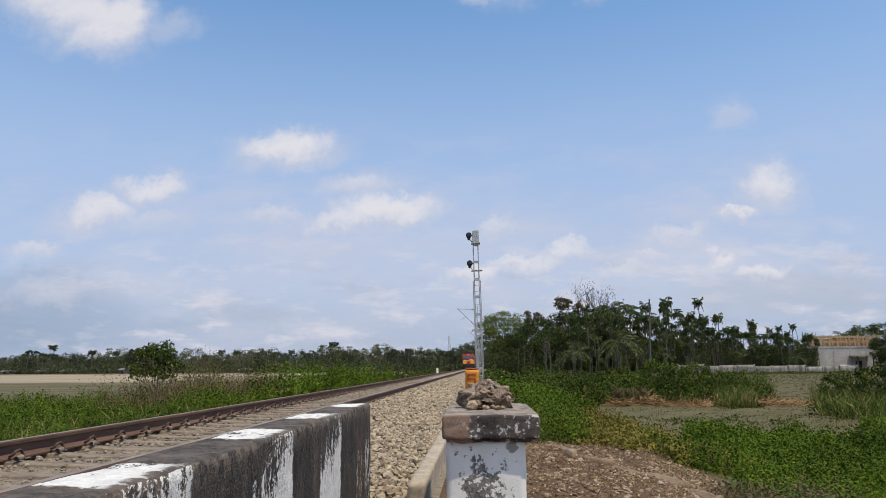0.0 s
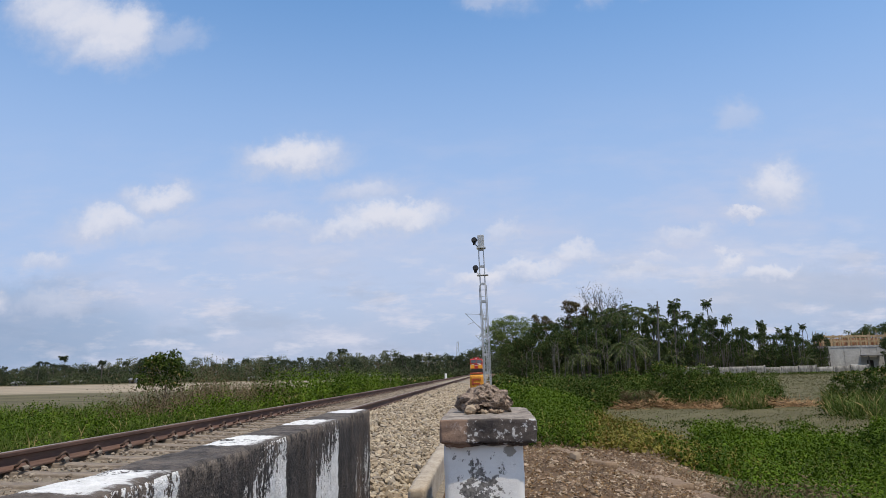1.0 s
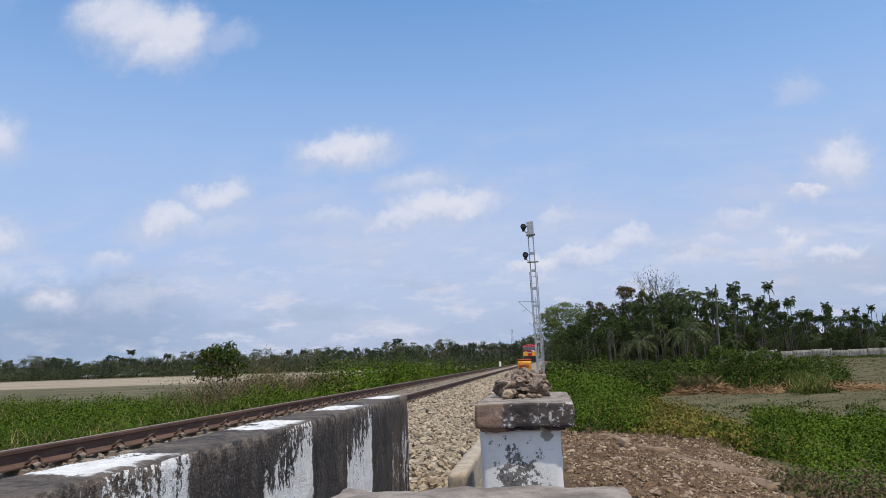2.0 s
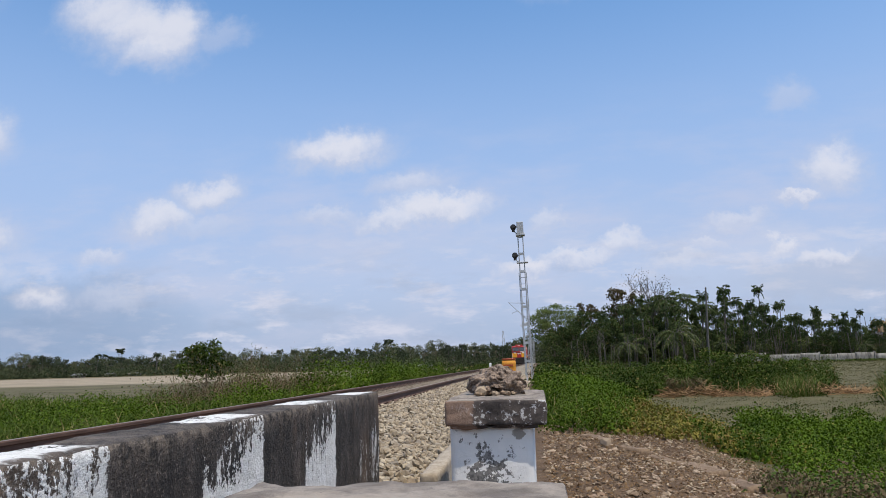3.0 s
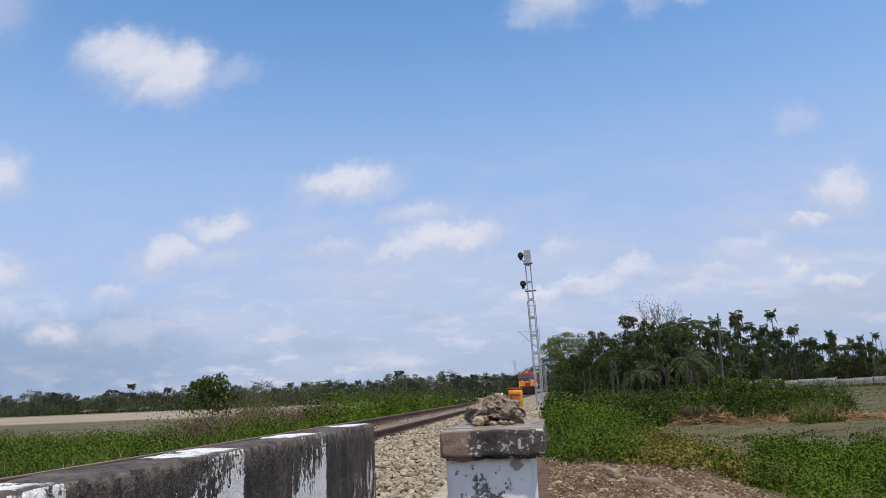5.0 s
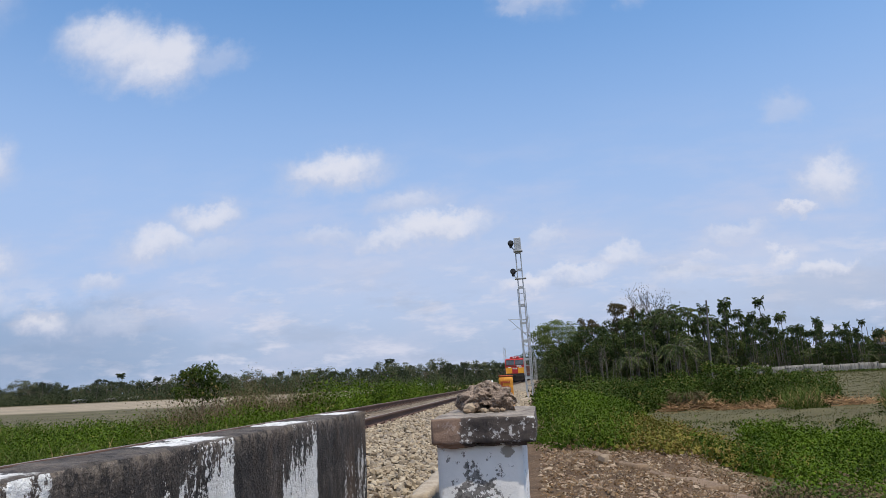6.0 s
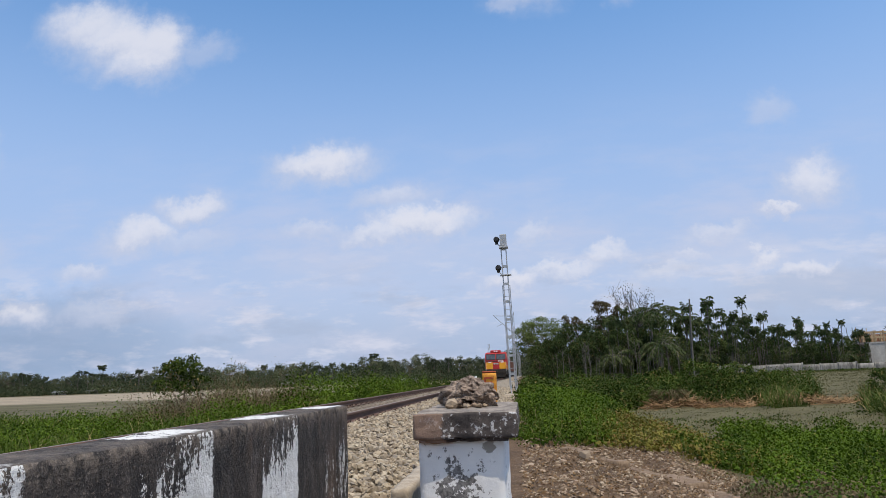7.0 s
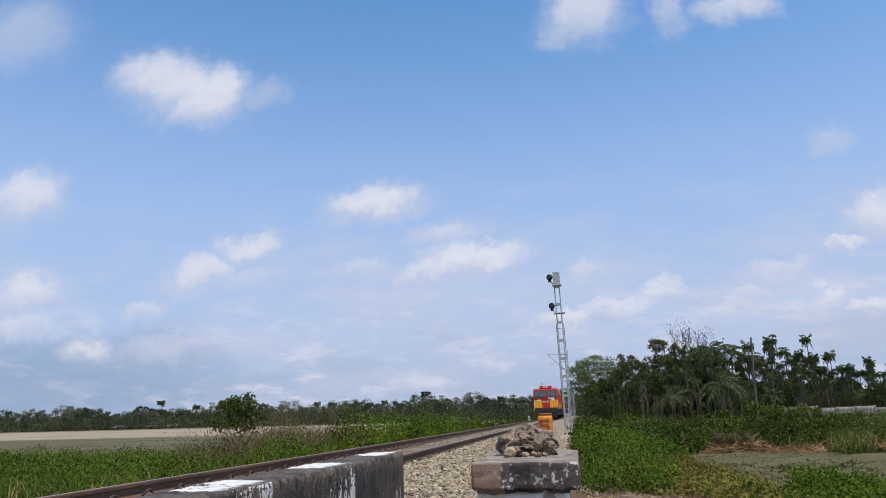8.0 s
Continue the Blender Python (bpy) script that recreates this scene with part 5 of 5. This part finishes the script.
# ---- weeds, grass and shrubs ----
def weeds(name, label, n, spot, height, leaf, material, clump=0.35, category="weeds", blades=0, blade_mat=None, blade_len=0.5, dense=30, fine=0.0, blade_wide=0.02, roll=1.0):
    """A mass of low leafy plants: many clumps of leaves, with gaps and an uneven top."""
    xy = spot(n)
    tall = height * (0.45 + 0.75 * rng.random(len(xy)))
    px, py = xy[:, 0] * roll, xy[:, 1] * roll
    wave = 0.5 + 0.5 * np.sin(px * 1.7 + 1.3 * np.sin(py * 0.9)) * np.cos(py * 1.1 + px * 0.4)
    wave = 0.6 * wave + 0.4 * (0.5 + 0.5 * np.sin(px * 4.3 + 2.0 * np.sin(py * 2.7)) * np.sin(py * 3.9 - px * 1.3))
    keep = rng.random(len(xy)) < 0.22 + 1.15 * wave
    xy, tall, wave = xy[keep], tall[keep], wave[keep]
    tall = np.minimum(tall * (0.40 + 1.45 * wave ** 1.3), 1.25 * height)
    per = dense
    base = np.stack([xy[:, 0], xy[:, 1], land(xy[:, 0], xy[:, 1])], axis=1)
    roots = np.repeat(base, per, axis=0)
    n = len(roots)
    # leaves sit on the skin of small domes and face outwards; some fill the inside, some stick out
    a = rng.random(n) * 2 * np.pi
    c = rng.random(n) ** 0.8
    h = np.sqrt(1 - c * c)
    rho = 1 - 0.30 * rng.random(n) ** 2
    inside = rng.random(n) < 0.16
    rho = np.where(inside, 0.35 + 0.35 * rng.random(n), np.where(rng.random(n) < 0.12, 1.0 + 0.20 * rng.random(n), rho))
    wide = np.repeat(clump * rng.uniform(0.6, 1.45, len(xy)), per)
    roots = roots + np.stack([np.cos(a) * h * wide * rho, np.sin(a) * h * wide * rho, np.repeat(tall, per) * c * rho], axis=1)
    out = np.stack([np.cos(a) * h, np.sin(a) * h, c + 0.25], axis=1) + rng.normal(size=(n, 3)) * 0.55
    ways = np.stack([np.cos(a) * 0.8, np.sin(a) * 0.8, rng.uniform(-0.6, 0.35, n)], axis=1) + rng.normal(size=(n, 3)) * 0.55
    mats = [material]
    L = leaf * rng.uniform(0.6, 1.4, len(roots)) * np.where(inside, 2.0, 1.0)
    if fine:
        L = L * np.clip(roots[:, 1] / fine, 0.62, 1.5)
    W = L * rng.uniform(0.45, 0.75, len(roots))
    idx = np.zeros(len(roots), dtype=np.int32)
    if blades:
        b = spot(blades)
        broot = np.stack([b[:, 0], b[:, 1], land(b[:, 0], b[:, 1])], axis=1)
        bw = np.stack([rng.normal(size=len(b)) * 0.35, rng.normal(size=len(b)) * 0.35, np.ones(len(b))], axis=1)
        bl = blade_len * rng.uniform(0.5, 1.4, len(b))
        roots, ways, L = np.concatenate([roots, broot]), np.concatenate([ways, bw]), np.concatenate([L, bl])
        out = np.concatenate([out, rng.normal(size=(len(b), 3))])
        W = np.concatenate([W, blade_wide * (0.6 + 0.8 * rng.random(len(b)))])
        idx = np.concatenate([idx, np.ones(len(b), dtype=np.int32)])
        mats.append(blade_mat or M_GRASS)
    ob = new(name, leaves(name, roots, ways, L, W, mats, 0.3, idx, out))
    return tagged(ob, label, category, kind="stuff")


def strip(x0, x1, y0, y1, wobble=0.6, edge=None):
    """A picker of spots within a strip of the plan with a ragged edge."""
    def pick(n):
        x, y = rng.uniform(x0, x1, n), rng.uniform(y0, y1, n)
        x = x + wobble * np.sin(y * 0.8 + 0.6 * np.sin(y * 2.1)) * rng.random(n)
        p = np.stack([x, y], axis=1)
        return p if edge is None else p[edge(x, y)]
    return pick


def build_weeds():
    # beside the far rail
    weeds("bank_weeds", "lush green weeds and grass on the bank beyond the track", 3600, strip(-10.5, -2.9, 7, 24), 0.64, 0.052, M_WEED, 0.24, blades=15000, blade_len=0.50, dense=64, fine=18, blade_wide=0.013)
    weeds("bank_weeds", "rank green weeds at the foot of the bank before the stubble field", 2700, strip(-27, -8.6, 13, 43, 0.6, lambda x, y: (x > 1.0 - 0.78 * y) & (y < 37 + 1.4 * np.sin(x * 0.7))), 0.80, 0.080, M_WEED, 0.36, blades=12000, blade_len=0.75, dense=44, blade_wide=0.024)
    weeds("bank_weeds", "green shrubby weeds along the bank beyond the track", 1700, strip(-7.5, -3.2, 24, 56, 0.6, lambda x, y: (x > -6.4) | (y < 32)), 1.20, 0.085, M_WEED, 0.36, blades=3000, blade_len=0.7, dense=56)
    weeds("bank_weeds", "low green weeds along the distant bank", 900, strip(-7.5, -3.6, 56, 130), 0.8, 0.18, M_WEED_DARK, 0.7)
    weeds("dry_shrubs", "dry brown shrubs among the green bank weeds", 430, strip(-6.4, -3.7, 18.5, 26, 0.3), 1.45, 0.042, M_DRY_LEAF, 0.26, "shrub", blades=3800, blade_mat=M_DRY, blade_len=1.25, dense=90, blade_wide=0.010)
    # right bank and hollow
    weeds("bank_weeds", "bright green weeds crowding the foot of the signal mast", 2000, strip(3.9, 7.0, 11.2, 36, 0.4, lambda x, y: (x < 4.7 + 0.16 * (y - 11)) & (y > 11.4 + 0.9 * (x - 4.0) * (x < 6))), 0.42, 0.056, M_WEED, 0.26, blades=3000, blade_len=0.45, dense=76, fine=20, blade_wide=0.012, roll=0.8)
    weeds("bank_weeds", "green weeds along the bank towards the grove", 1000, strip(4.2, 9, 36, 92), 0.66, 0.16, M_WEED_DARK, 0.6, dense=44)
    weeds("bank_weeds", "yellowing low weeds below the bank", 380, strip(4.9, 7.5, 12.0, 20, 0.5), 0.34, 0.050, M_YELLOW, 0.24, dense=50, blades=1500, blade_len=0.3, blade_wide=0.010)
    hollow = lambda x, y: (x > 6.25 + 0.3 * np.sin(y * 1.3)) & (y < np.minimum(21.5, 14.0 + 1.7 * (x - 6.2)) + 1.6 * np.sin(x * 0.9) + 0.8 * np.sin(x * 2.3))
    weeds("creeper_patch", "thick bright green creepers covering the hollow", 4900, strip(5.8, 21, 6.6, 24, 0.4, hollow), 0.44, 0.058, M_WEED, 0.25, blades=9000, blade_len=0.34, dense=84, fine=17, blade_wide=0.009)
    weeds("creeper_patch", "low straggling weeds at the edge of the bare field", 220, strip(6.4, 20, 15, 29, 0.8), 0.16, 0.055, M_WEED_DARK, 0.3, blades=4000, blade_len=0.16, dense=36, blade_wide=0.010)
    weeds("creeper_patch", "tall shaded weeds at the side of the hollow", 600, strip(9.0, 15, 8.5, 15.5, 0.5, lambda x, y: x > y * 0.62 + 2.2), 0.75, 0.070, M_WEED_DARK, 0.32, blades=1500, blade_len=0.7, dense=60, blade_wide=0.014)
    weeds("dry_shrubs", "withered brown weeds at the edge of the rubble", 420, strip(5.7, 6.9, 6.3, 9.5, 0.3), 0.34, 0.035, M_DRY_LEAF, 0.22, "shrub", blades=2500, blade_mat=M_DRY, blade_len=0.22, dense=40, blade_wide=0.006)
    weeds("thicket", "tangled green thicket behind the bare field", 1700, strip(6.3, 23, 36.8, 50, 0.8, lambda x, y: (x < 3.6 + 0.37 * y) & (y < 50 - 0.3 * np.maximum(x - 12, 0))), 1.30, 0.095, M_THICKET, 0.50, "thicket", blades=2600, blade_len=0.8, dense=72, blade_wide=0.022, roll=0.42)
    weeds("thicket", "lower green growth in front of the grove", 1500, strip(8, 26, 52, 95, 1.5, lambda x, y: x < 3.6 + 0.22 * y), 0.62, 0.19, M_THICKET, 0.8, "thicket", dense=48, roll=0.3)
    weeds("reed_clump", "tall blue-green grass clumps beside the bare field", 150, strip(13.5, 18, 33.5, 39, 1.0, lambda x, y: (x > 3.6 + 0.305 * y) & (x < 3.6 + 0.35 * y)), 0.40, 0.10, M_WEED_DARK, 0.5, "grass", blades=2200, blade_len=0.95, blade_wide=0.028)
    weeds("reed_clump", "dense tall grass at the far end of the bare field", 420, strip(15.0, 30, 25, 37, 0.8, lambda x, y: x > 3.6 + 0.425 * y), 0.6, 0.10, M_WEED_DARK, 0.5, "grass", blades=9000, blade_len=1.0, dense=40, blade_wide=0.028)
    weeds("thicket", "weeds along the foot of the compound wall", 300, strip(28, 58, 95.5, 97.4, 0.4), 0.24, 0.16, M_WEED_DARK, 0.5, "thicket", blades=1200, blade_len=0.4, blade_wide=0.04)
    weeds("undergrowth", "dark undergrowth closing the back of the grove", 520, lambda n: np.stack([u_at(0.02 + 0.46 * rng.random(n), 138), rng.uniform(134, 142, n)], axis=1), 3.6, 0.40, M_TREE, 1.5, "undergrowth", dense=70)
    # heaped straw and dead reeds
    xy = np.stack([rng.uniform(9.5, 24, 2600), 36.2 + rng.normal(size=2600) * 0.5], axis=1)
    roots = np.stack([xy[:, 0], xy[:, 1], land(xy[:, 0], xy[:, 1]) + 0.35 * rng.random(2600) * (0.5 + 0.5 * np.sin(xy[:, 0] * 1.3))], axis=1)
    ways = np.stack([rng.normal(size=2600), rng.normal(size=2600) * 0.6, rng.uniform(-0.1, 0.6, 2600)], axis=1)
    tagged(new("straw_heap", leaves("straw_heap", roots, ways, rng.uniform(0.3, 0.9, 2600), 0.035, M_STRAW)), "heap of dry orange-brown straw along the field edge", "straw", kind="stuff")
    n = 1700
    a = rng.random(n) * 2 * np.pi
    h = rng.random(n)
    roots = np.stack([10.6 + np.cos(a) * (0.25 + 0.45 * rng.random(n)), 36.8 + np.sin(a) * 0.5, land(10.6, 36.8) + 0.15 + 0.75 * h], axis=1)
    ways = np.stack([np.cos(a), np.sin(a), -1.1 + 0.5 * rng.random(n)], axis=1)
    tagged(new("dead_shrub", leaves("dead_shrub", roots, ways + rng.normal(size=(n, 3)) * 0.5, 0.50, 0.03, M_DRY_LEAF)), "drooping dead brown shrub in the thicket", "shrub")
    # short turf of the bare field
    n = 60000
    x, y = rng.uniform(6.0, 50, n), 14 + 82 * rng.random(n) ** 1.5
    w = np.stack([rng.normal(size=n) * 0.6, rng.normal(size=n) * 0.6, np.ones(n)], axis=1)
    tagged(new("field_turf", leaves("field_turf", np.stack([x, y, land(x, y)], axis=1), w, 0.035 + 0.0014 * y, 0.008 + 0.0006 * y, M_TURF)), "short thin olive turf of the grazed field", "grass", kind="stuff")
    # thin tufts between stones and on the rubble
    n = 5000
    x, y = rng.uniform(3.85, 6.4, n), rng.uniform(4.5, 13, n)
    w = np.stack([rng.normal(size=n) * 0.7, rng.normal(size=n) * 0.7, np.ones(n)], axis=1)
    tagged(new("dry_tufts", leaves("dry_tufts", np.stack([x, y, land(x, y)], axis=1), w, rng.uniform(0.03, 0.10, n), 0.004, M_DRY)), "thin dry grass tufts on the rubble", "grass", kind="stuff")


build_weeds()


def build_far_trees():
    kinds = []
    for i in range(4):
        h = (7.5, 8.5, 9.5, 6.5)[i]
        kinds.append(broad_tree("far_tree", "hazy green tree in the distant line of woods", h, (4.6, 4.2, 5.0, 4.4)[i], 0.3, 0.52, 1500, (M_FAR_TREE, M_FAR_DARK, M_FAR_PALE, M_FAR_DARK)[i], 26, 0.06, (0, 0, 0)))
    far_palm = palm("far_palm", "palm standing out of the distant line of woods", 9.6, 0.16, 15, 2.1, 0.9, 1.0, 8, 0.9, 0.26, material=M_FAR_DARK)
    for i, ob in enumerate(kinds):
        rooted(ob, u_at(-0.66 + 0.16 * i, 300), 300)
        tagged(ob, group="distant trees")
    rooted(far_palm, u_at(-0.50, 296), 296)
    tagged(far_palm, group="distant palms")
    for k in range(230):
        u = -0.98 + 1.06 * (k + random.random()) / 230
        y = random.uniform(288, 335)
        s = random.uniform(0.62, 1.18) * (1.12 if u > -0.22 else 1.0)
        plant(kinds[k % 4], u_at(u, y), y, s)
    for k in range(130):
        u = -0.98 + 1.04 * random.random()
        y = random.uniform(284, 315)
        plant(far_palm, u_at(u, y), y, random.uniform(0.55, 0.98), None, 3)
    weeds("distant_hedge", "dusky undergrowth along the distant woods", 1500, lambda n: np.stack([u_at(-1.0 + 1.06 * rng.random(n), 285), rng.uniform(278, 296, n)], axis=1), 4.4, 0.50, M_FAR_TREE, 1.8, "hedge", dense=44)
    # one umbrella-shaped tree above the line
    tall = broad_tree("umbrella_tree", "lone tree with a flat crown above the distant woods", 13.4, 2.3, 0.20, 0.55, 900, M_FAR_DARK, 14, 0.86, (0, 0, 0), flat=0.30)
    rooted(tall, u_at(-0.209, 330), 330)
    plant(tall, u_at(-0.62, 330), 330, 0.98)


build_far_trees()


def build_rubble():
    n = 9000
    x, y = 3.75 + 2.6 * rng.random(n), 4.6 + 8.5 * rng.random(n) ** 1.2
    c = np.stack([x, y, land(x, y) + 0.004], axis=1)
    s = 0.006 + 0.042 * rng.random(n) ** 5
    tagged(new("rubble", stones(c, s, M_RUBBLE, "rubble", 0.6)), "scattered brick rubble and stones on bare earth", "rubble", kind="stuff")
    n = 7000
    x, y = 3.75 + 2.7 * rng.random(n), 4.8 + 8.0 * rng.random(n)
    w = np.stack([rng.normal(size=n), rng.normal(size=n), rng.normal(size=n) * 0.15], axis=1)
    up = rng.normal(size=(n, 3)) * 0.3 + np.array([0, 0, 1.0])
    tagged(new("leaf_litter", leaves("leaf_litter", np.stack([x, y, land(x, y) + 0.012], axis=1), w, rng.uniform(0.02, 0.07, n), rng.uniform(0.01, 0.03, n), M_LITTER, 0.3, None, up)), "brown fallen leaves strewn over the rubble", "leaf litter", kind="stuff")
    t = thing("stone_block", "pale loose stone lying on the earth", "stone")
    child("block", stones([(4.45, 10.2, float(land(4.45, 10.2)) + 0.05)], 0.085, M_RUBBLE, "block"), t)


build_rubble()


def build_path_edge():
    """Worn slabs of hardened soil along the lip of the bank."""
    line = [(4.25, 11.3), (4.55, 10.75), (4.9, 10.15), (5.2, 9.6), (5.42, 9.0), (5.58, 8.35), (5.7, 7.7)]
    for (xa, ya), (xb, yb) in zip(line, line[1:]):
        x, y = (xa + xb) / 2, (ya + yb) / 2
        run = math.hypot(xb - xa, yb - ya)
        w = random.uniform(0.06, 0.12)
        o = rough_block("soil_slab", (-run * 0.46, -w, -0.10), (run * 0.46, w, 0.035), 0.045, 0.012, 0.02, M_SOIL, chip=1.5)
        o.matrix_basis = pose(x, y, float(land(x, y)) - 0.006, random.uniform(-4, 4), random.uniform(-3, 3), math.degrees(math.atan2(yb - ya, xb - xa)))
        tagged(o, "worn pale slab of hardened soil at the lip of the bank", "soil slab", "slabs along the bank")


build_path_edge()


def build_shrubs():
    """Rounded bushes that stand out of the thicket."""
    first = broad_tree("thicket_bush", "rounded dark green bush standing out of the thicket", 2.1, 1.15, 0.04, 0.13, 3000, M_THICKET, 26, 0.10)
    rooted(first, u_at(0.235, 42), 42)
    tagged(first, category="shrub", group="bushes of the thicket")
    for u, y, size in ((0.125, 40, 0.62), (0.165, 42, 0.72), (0.205, 39.5, 0.66), (0.262, 40, 0.86), (0.292, 43, 0.92), (0.325, 40, 0.74), (0.345, 42, 0.70), (0.10, 44, 0.70), (0.185, 46, 0.85), (0.48, 33, 0.72), (0.53, 31, 0.85)):
        plant(first, u_at(u, y), y, size)


build_shrubs()


def build_bush():
    t = broad_tree("young_tree", "small leafy young tree standing in the bank weeds", 2.35, 0.66, 0.035, 0.085, 2300, M_WEED_DARK, 30, 0.58)
    rooted(t, -5.45, 20.4)


build_bush()


# ---- far side of the fields ----
def build_pole():
    t = thing("utility_pole", "bare weathered grey pole rising before the grove", "pole", (24.0, 90, FIELD))
    v, f = tube([(-0.04, 0, -0.5), (0.0, 0, 0), (0.16, 0, 5), (0.36, 0, 9.95)], (0.15, 0.15, 0.12, 0.085), 10)
    child("shaft", raw_mesh("shaft", v, f, M_POLE, smooth=True), t)
    bm = bmesh.new()
    add_rod(bm, (0.36, 0, 9.9), (0.36, 0, 10.05), 0.13, 0.05, 10)
    part("tip", bm, M_POLE, t)


def build_compound_wall():
    t = thing("compound_wall", "long low stained grey compound wall before the palms", "wall", (0, 0, 0))
    y = 98.0
    for k in range(11):
        x0 = 28.6 + k * 2.2
        top = 0.62 - 0.014 * (x0 - 28.6) + 0.10 * math.sin(k * 2.1)
        rough_block("wall_panel", (x0, y + 0.10, FIELD + 0.4), (x0 + 2.04, y + 0.24, top), 0.35, 0.02, 0.015, M_OLD_WALL, t, chip=1.0)
        rough_block("wall_post", (x0 + 2.04, y + 0.04, FIELD + 0.4), (x0 + 2.2, y + 0.30, top + 0.10), 0.3, 0.02, 0.01, M_OLD_WALL, t)


def build_site():
    """A house being built: raw walls, columns and bamboo props."""
    x0, x1, y0, y1 = 56.8, 67.5, 118.0, 126.0
    t = thing("unfinished_building", "unfinished concrete building with timber and bamboo formwork on its roof slab", "building", (0, 0, 0))
    box("wall", (x0, y0, FIELD), (x1, y1, 3.15), M_RAW, t, "raw grey wall")
    box("roof_slab", (x0 - 0.06, y0 - 0.06, 3.16), (x1 + 0.06, y1 + 0.06, 3.42), M_RAW, t)
    for k in range(5):
        box("column", (x0 + 0.1 + k * 2.5, y0 - 0.05, FIELD), (x0 + 0.42 + k * 2.5, y0 - 0.004, 3.15), M_RAW, t, "raw concrete column")
    for yy in (y0 - 0.1, y0 + 3.6):
        for k in range(9):
            x = x0 - 0.3 + k * 1.36
            box("timber_post", (x, yy, 3.43), (x + random.uniform(0.16, 0.26), yy + 0.16, 5.0 + random.uniform(0, 0.25)), M_BAMBOO, t, "raw timber post")
        for z in (4.05, 4.82):
            box("timber_beam", (x0 - 0.5, yy - 0.05, z), (x1 + 0.4, yy - 0.006, z + 0.20), M_BAMBOO, t, "pale timber formwork beam")
    for k in range(22):
        bm = bmesh.new()
        x = x0 - 0.4 + k * 0.53
        yy = y0 + random.uniform(0.4, 3.0)
        add_rod(bm, (x, yy, 3.42), (x + random.uniform(-0.25, 0.25), yy, random.uniform(4.6, 5.9)), 0.05, seg=6)
        part("bamboo_prop", bm, M_BAMBOO, t)
    box("brick_infill", (x0 + 0.6, y0 + 3.9, 3.43), (x1 - 0.6, y0 + 4.2, 4.7), M_BRICKISH, t, "half-built brick wall")
    box("side_wall", (x0 - 4.6, y0 + 1, FIELD), (x0 - 0.1, y0 + 3, 2.6), M_BRICKISH, t, "rough brick side wall")
    # porch frame before the wall
    for x in (x0 + 5.2, x0 + 7.6):
        box("porch_post", (x, y0 - 2.0, FIELD), (x + 0.16, y0 - 1.84, 1.75), M_POLE, t, "dark porch post")
    box("porch_roof", (x0 + 4.9, y0 - 2.3, 1.755), (x0 + 8.0, y0 - 0.06, 1.87), M_TIN, t, "thin tin porch roof")
    box("doorway", (x0 + 5.9, y0 - 0.03, FIELD), (x0 + 6.9, y0 - 0.006, 1.1), M_UNDER, t, "dark doorway")
    box("pale_screen", (x0 + 3.4, y0 - 0.04, -0.5), (x0 + 5.6, y0 - 0.006, 0.5), M_WHITE, t, "pale sheet against the wall")
    for k in range(14):
        bm = bmesh.new()
        x = x0 - 7.0 + k * 0.62
        add_rod(bm, (x, y0 + 4, 0.0), (x + random.uniform(-0.3, 0.3), y0 + 4, random.uniform(4.0, 6.2)), 0.045, seg=5)
        part("reinforcing_bar", bm, M_POLE, t)


def build_houses():
    for k, (u, y, w, h, m) in enumerate(((-0.515, 276, 3.0, 1.5, M_TIN), (-0.635, 281, 5, 1.1, M_TIN), (-0.60, 283, 4, 1.0, M_RAW), (-0.16, 279, 6, 1.0, M_TIN), (-0.34, 283, 4, 1.2, M_TIN), (-0.69, 281, 4, 1.0, M_TIN))):
        x = u_at(u, y)
        z = FIELD
        t = thing("village_house", "small distant house with a pale tin roof", "house", (x, y, z), "distant village houses")
        box("wall", (-w / 2, 0, -0.2), (w / 2, 4, h), M_OLD_WALL, t)
        bm = bmesh.new()
        a = [bm.verts.new(p) for p in ((-w / 2 - 0.4, -0.5, h), (w / 2 + 0.4, -0.5, h), (w / 2 + 0.4, 4.5, h), (-w / 2 - 0.4, 4.5, h), (-w / 2 - 0.4, 2, h + 0.7), (w / 2 + 0.4, 2, h + 0.7))]
        for q in ((0, 1, 5, 4), (2, 3, 4, 5), (0, 4, 3), (1, 2, 5), (3, 2, 1, 0)):
            bm.faces.new([a[i] for i in q])
        part("roof", bm, m, t)
        box("door", (-0.5, -0.03, 0), (0.5, -0.005, h * 0.8), M_UNDER, t)
    t = thing("lattice_tower", "thin distant lattice tower above the woods", "tower", (u_at(-0.045, 380), 380, FIELD))
    bm = bmesh.new()
    for sx in (-1, 1):
        for sy in (-1, 1):
            add_rod(bm, (sx * 1.1, sy * 1.1, 0), (sx * 0.35, sy * 0.35, 18), 0.13, seg=4)
    for k in range(11):
        z = k * 1.65
        a = 1.1 - 0.75 * z / 18
        s = 1 if k % 2 else -1
        add_rod(bm, (-a * s, -a, z), (a * s, -a, z + 1.65), 0.09, seg=4)
    part("frame", bm, M_GALV, t)


build_pole()
build_compound_wall()
build_site()
build_houses()


# ---- what moves ----
def motions():
    def at(t):
        return 92.8 + 12.7 * (8.0 - t)
    times = [0, 1, 2, 3, 4, 5, 6, 7, 8]
    walk(LOCO, [(t, pose(0, at(t), 0)) for t in times])
    for k, wagon in enumerate(WAGONS):
        walk(wagon, [(t, pose(0, at(t) + 18.0 + 14.0 * k, 0)) for t in times])


motions()
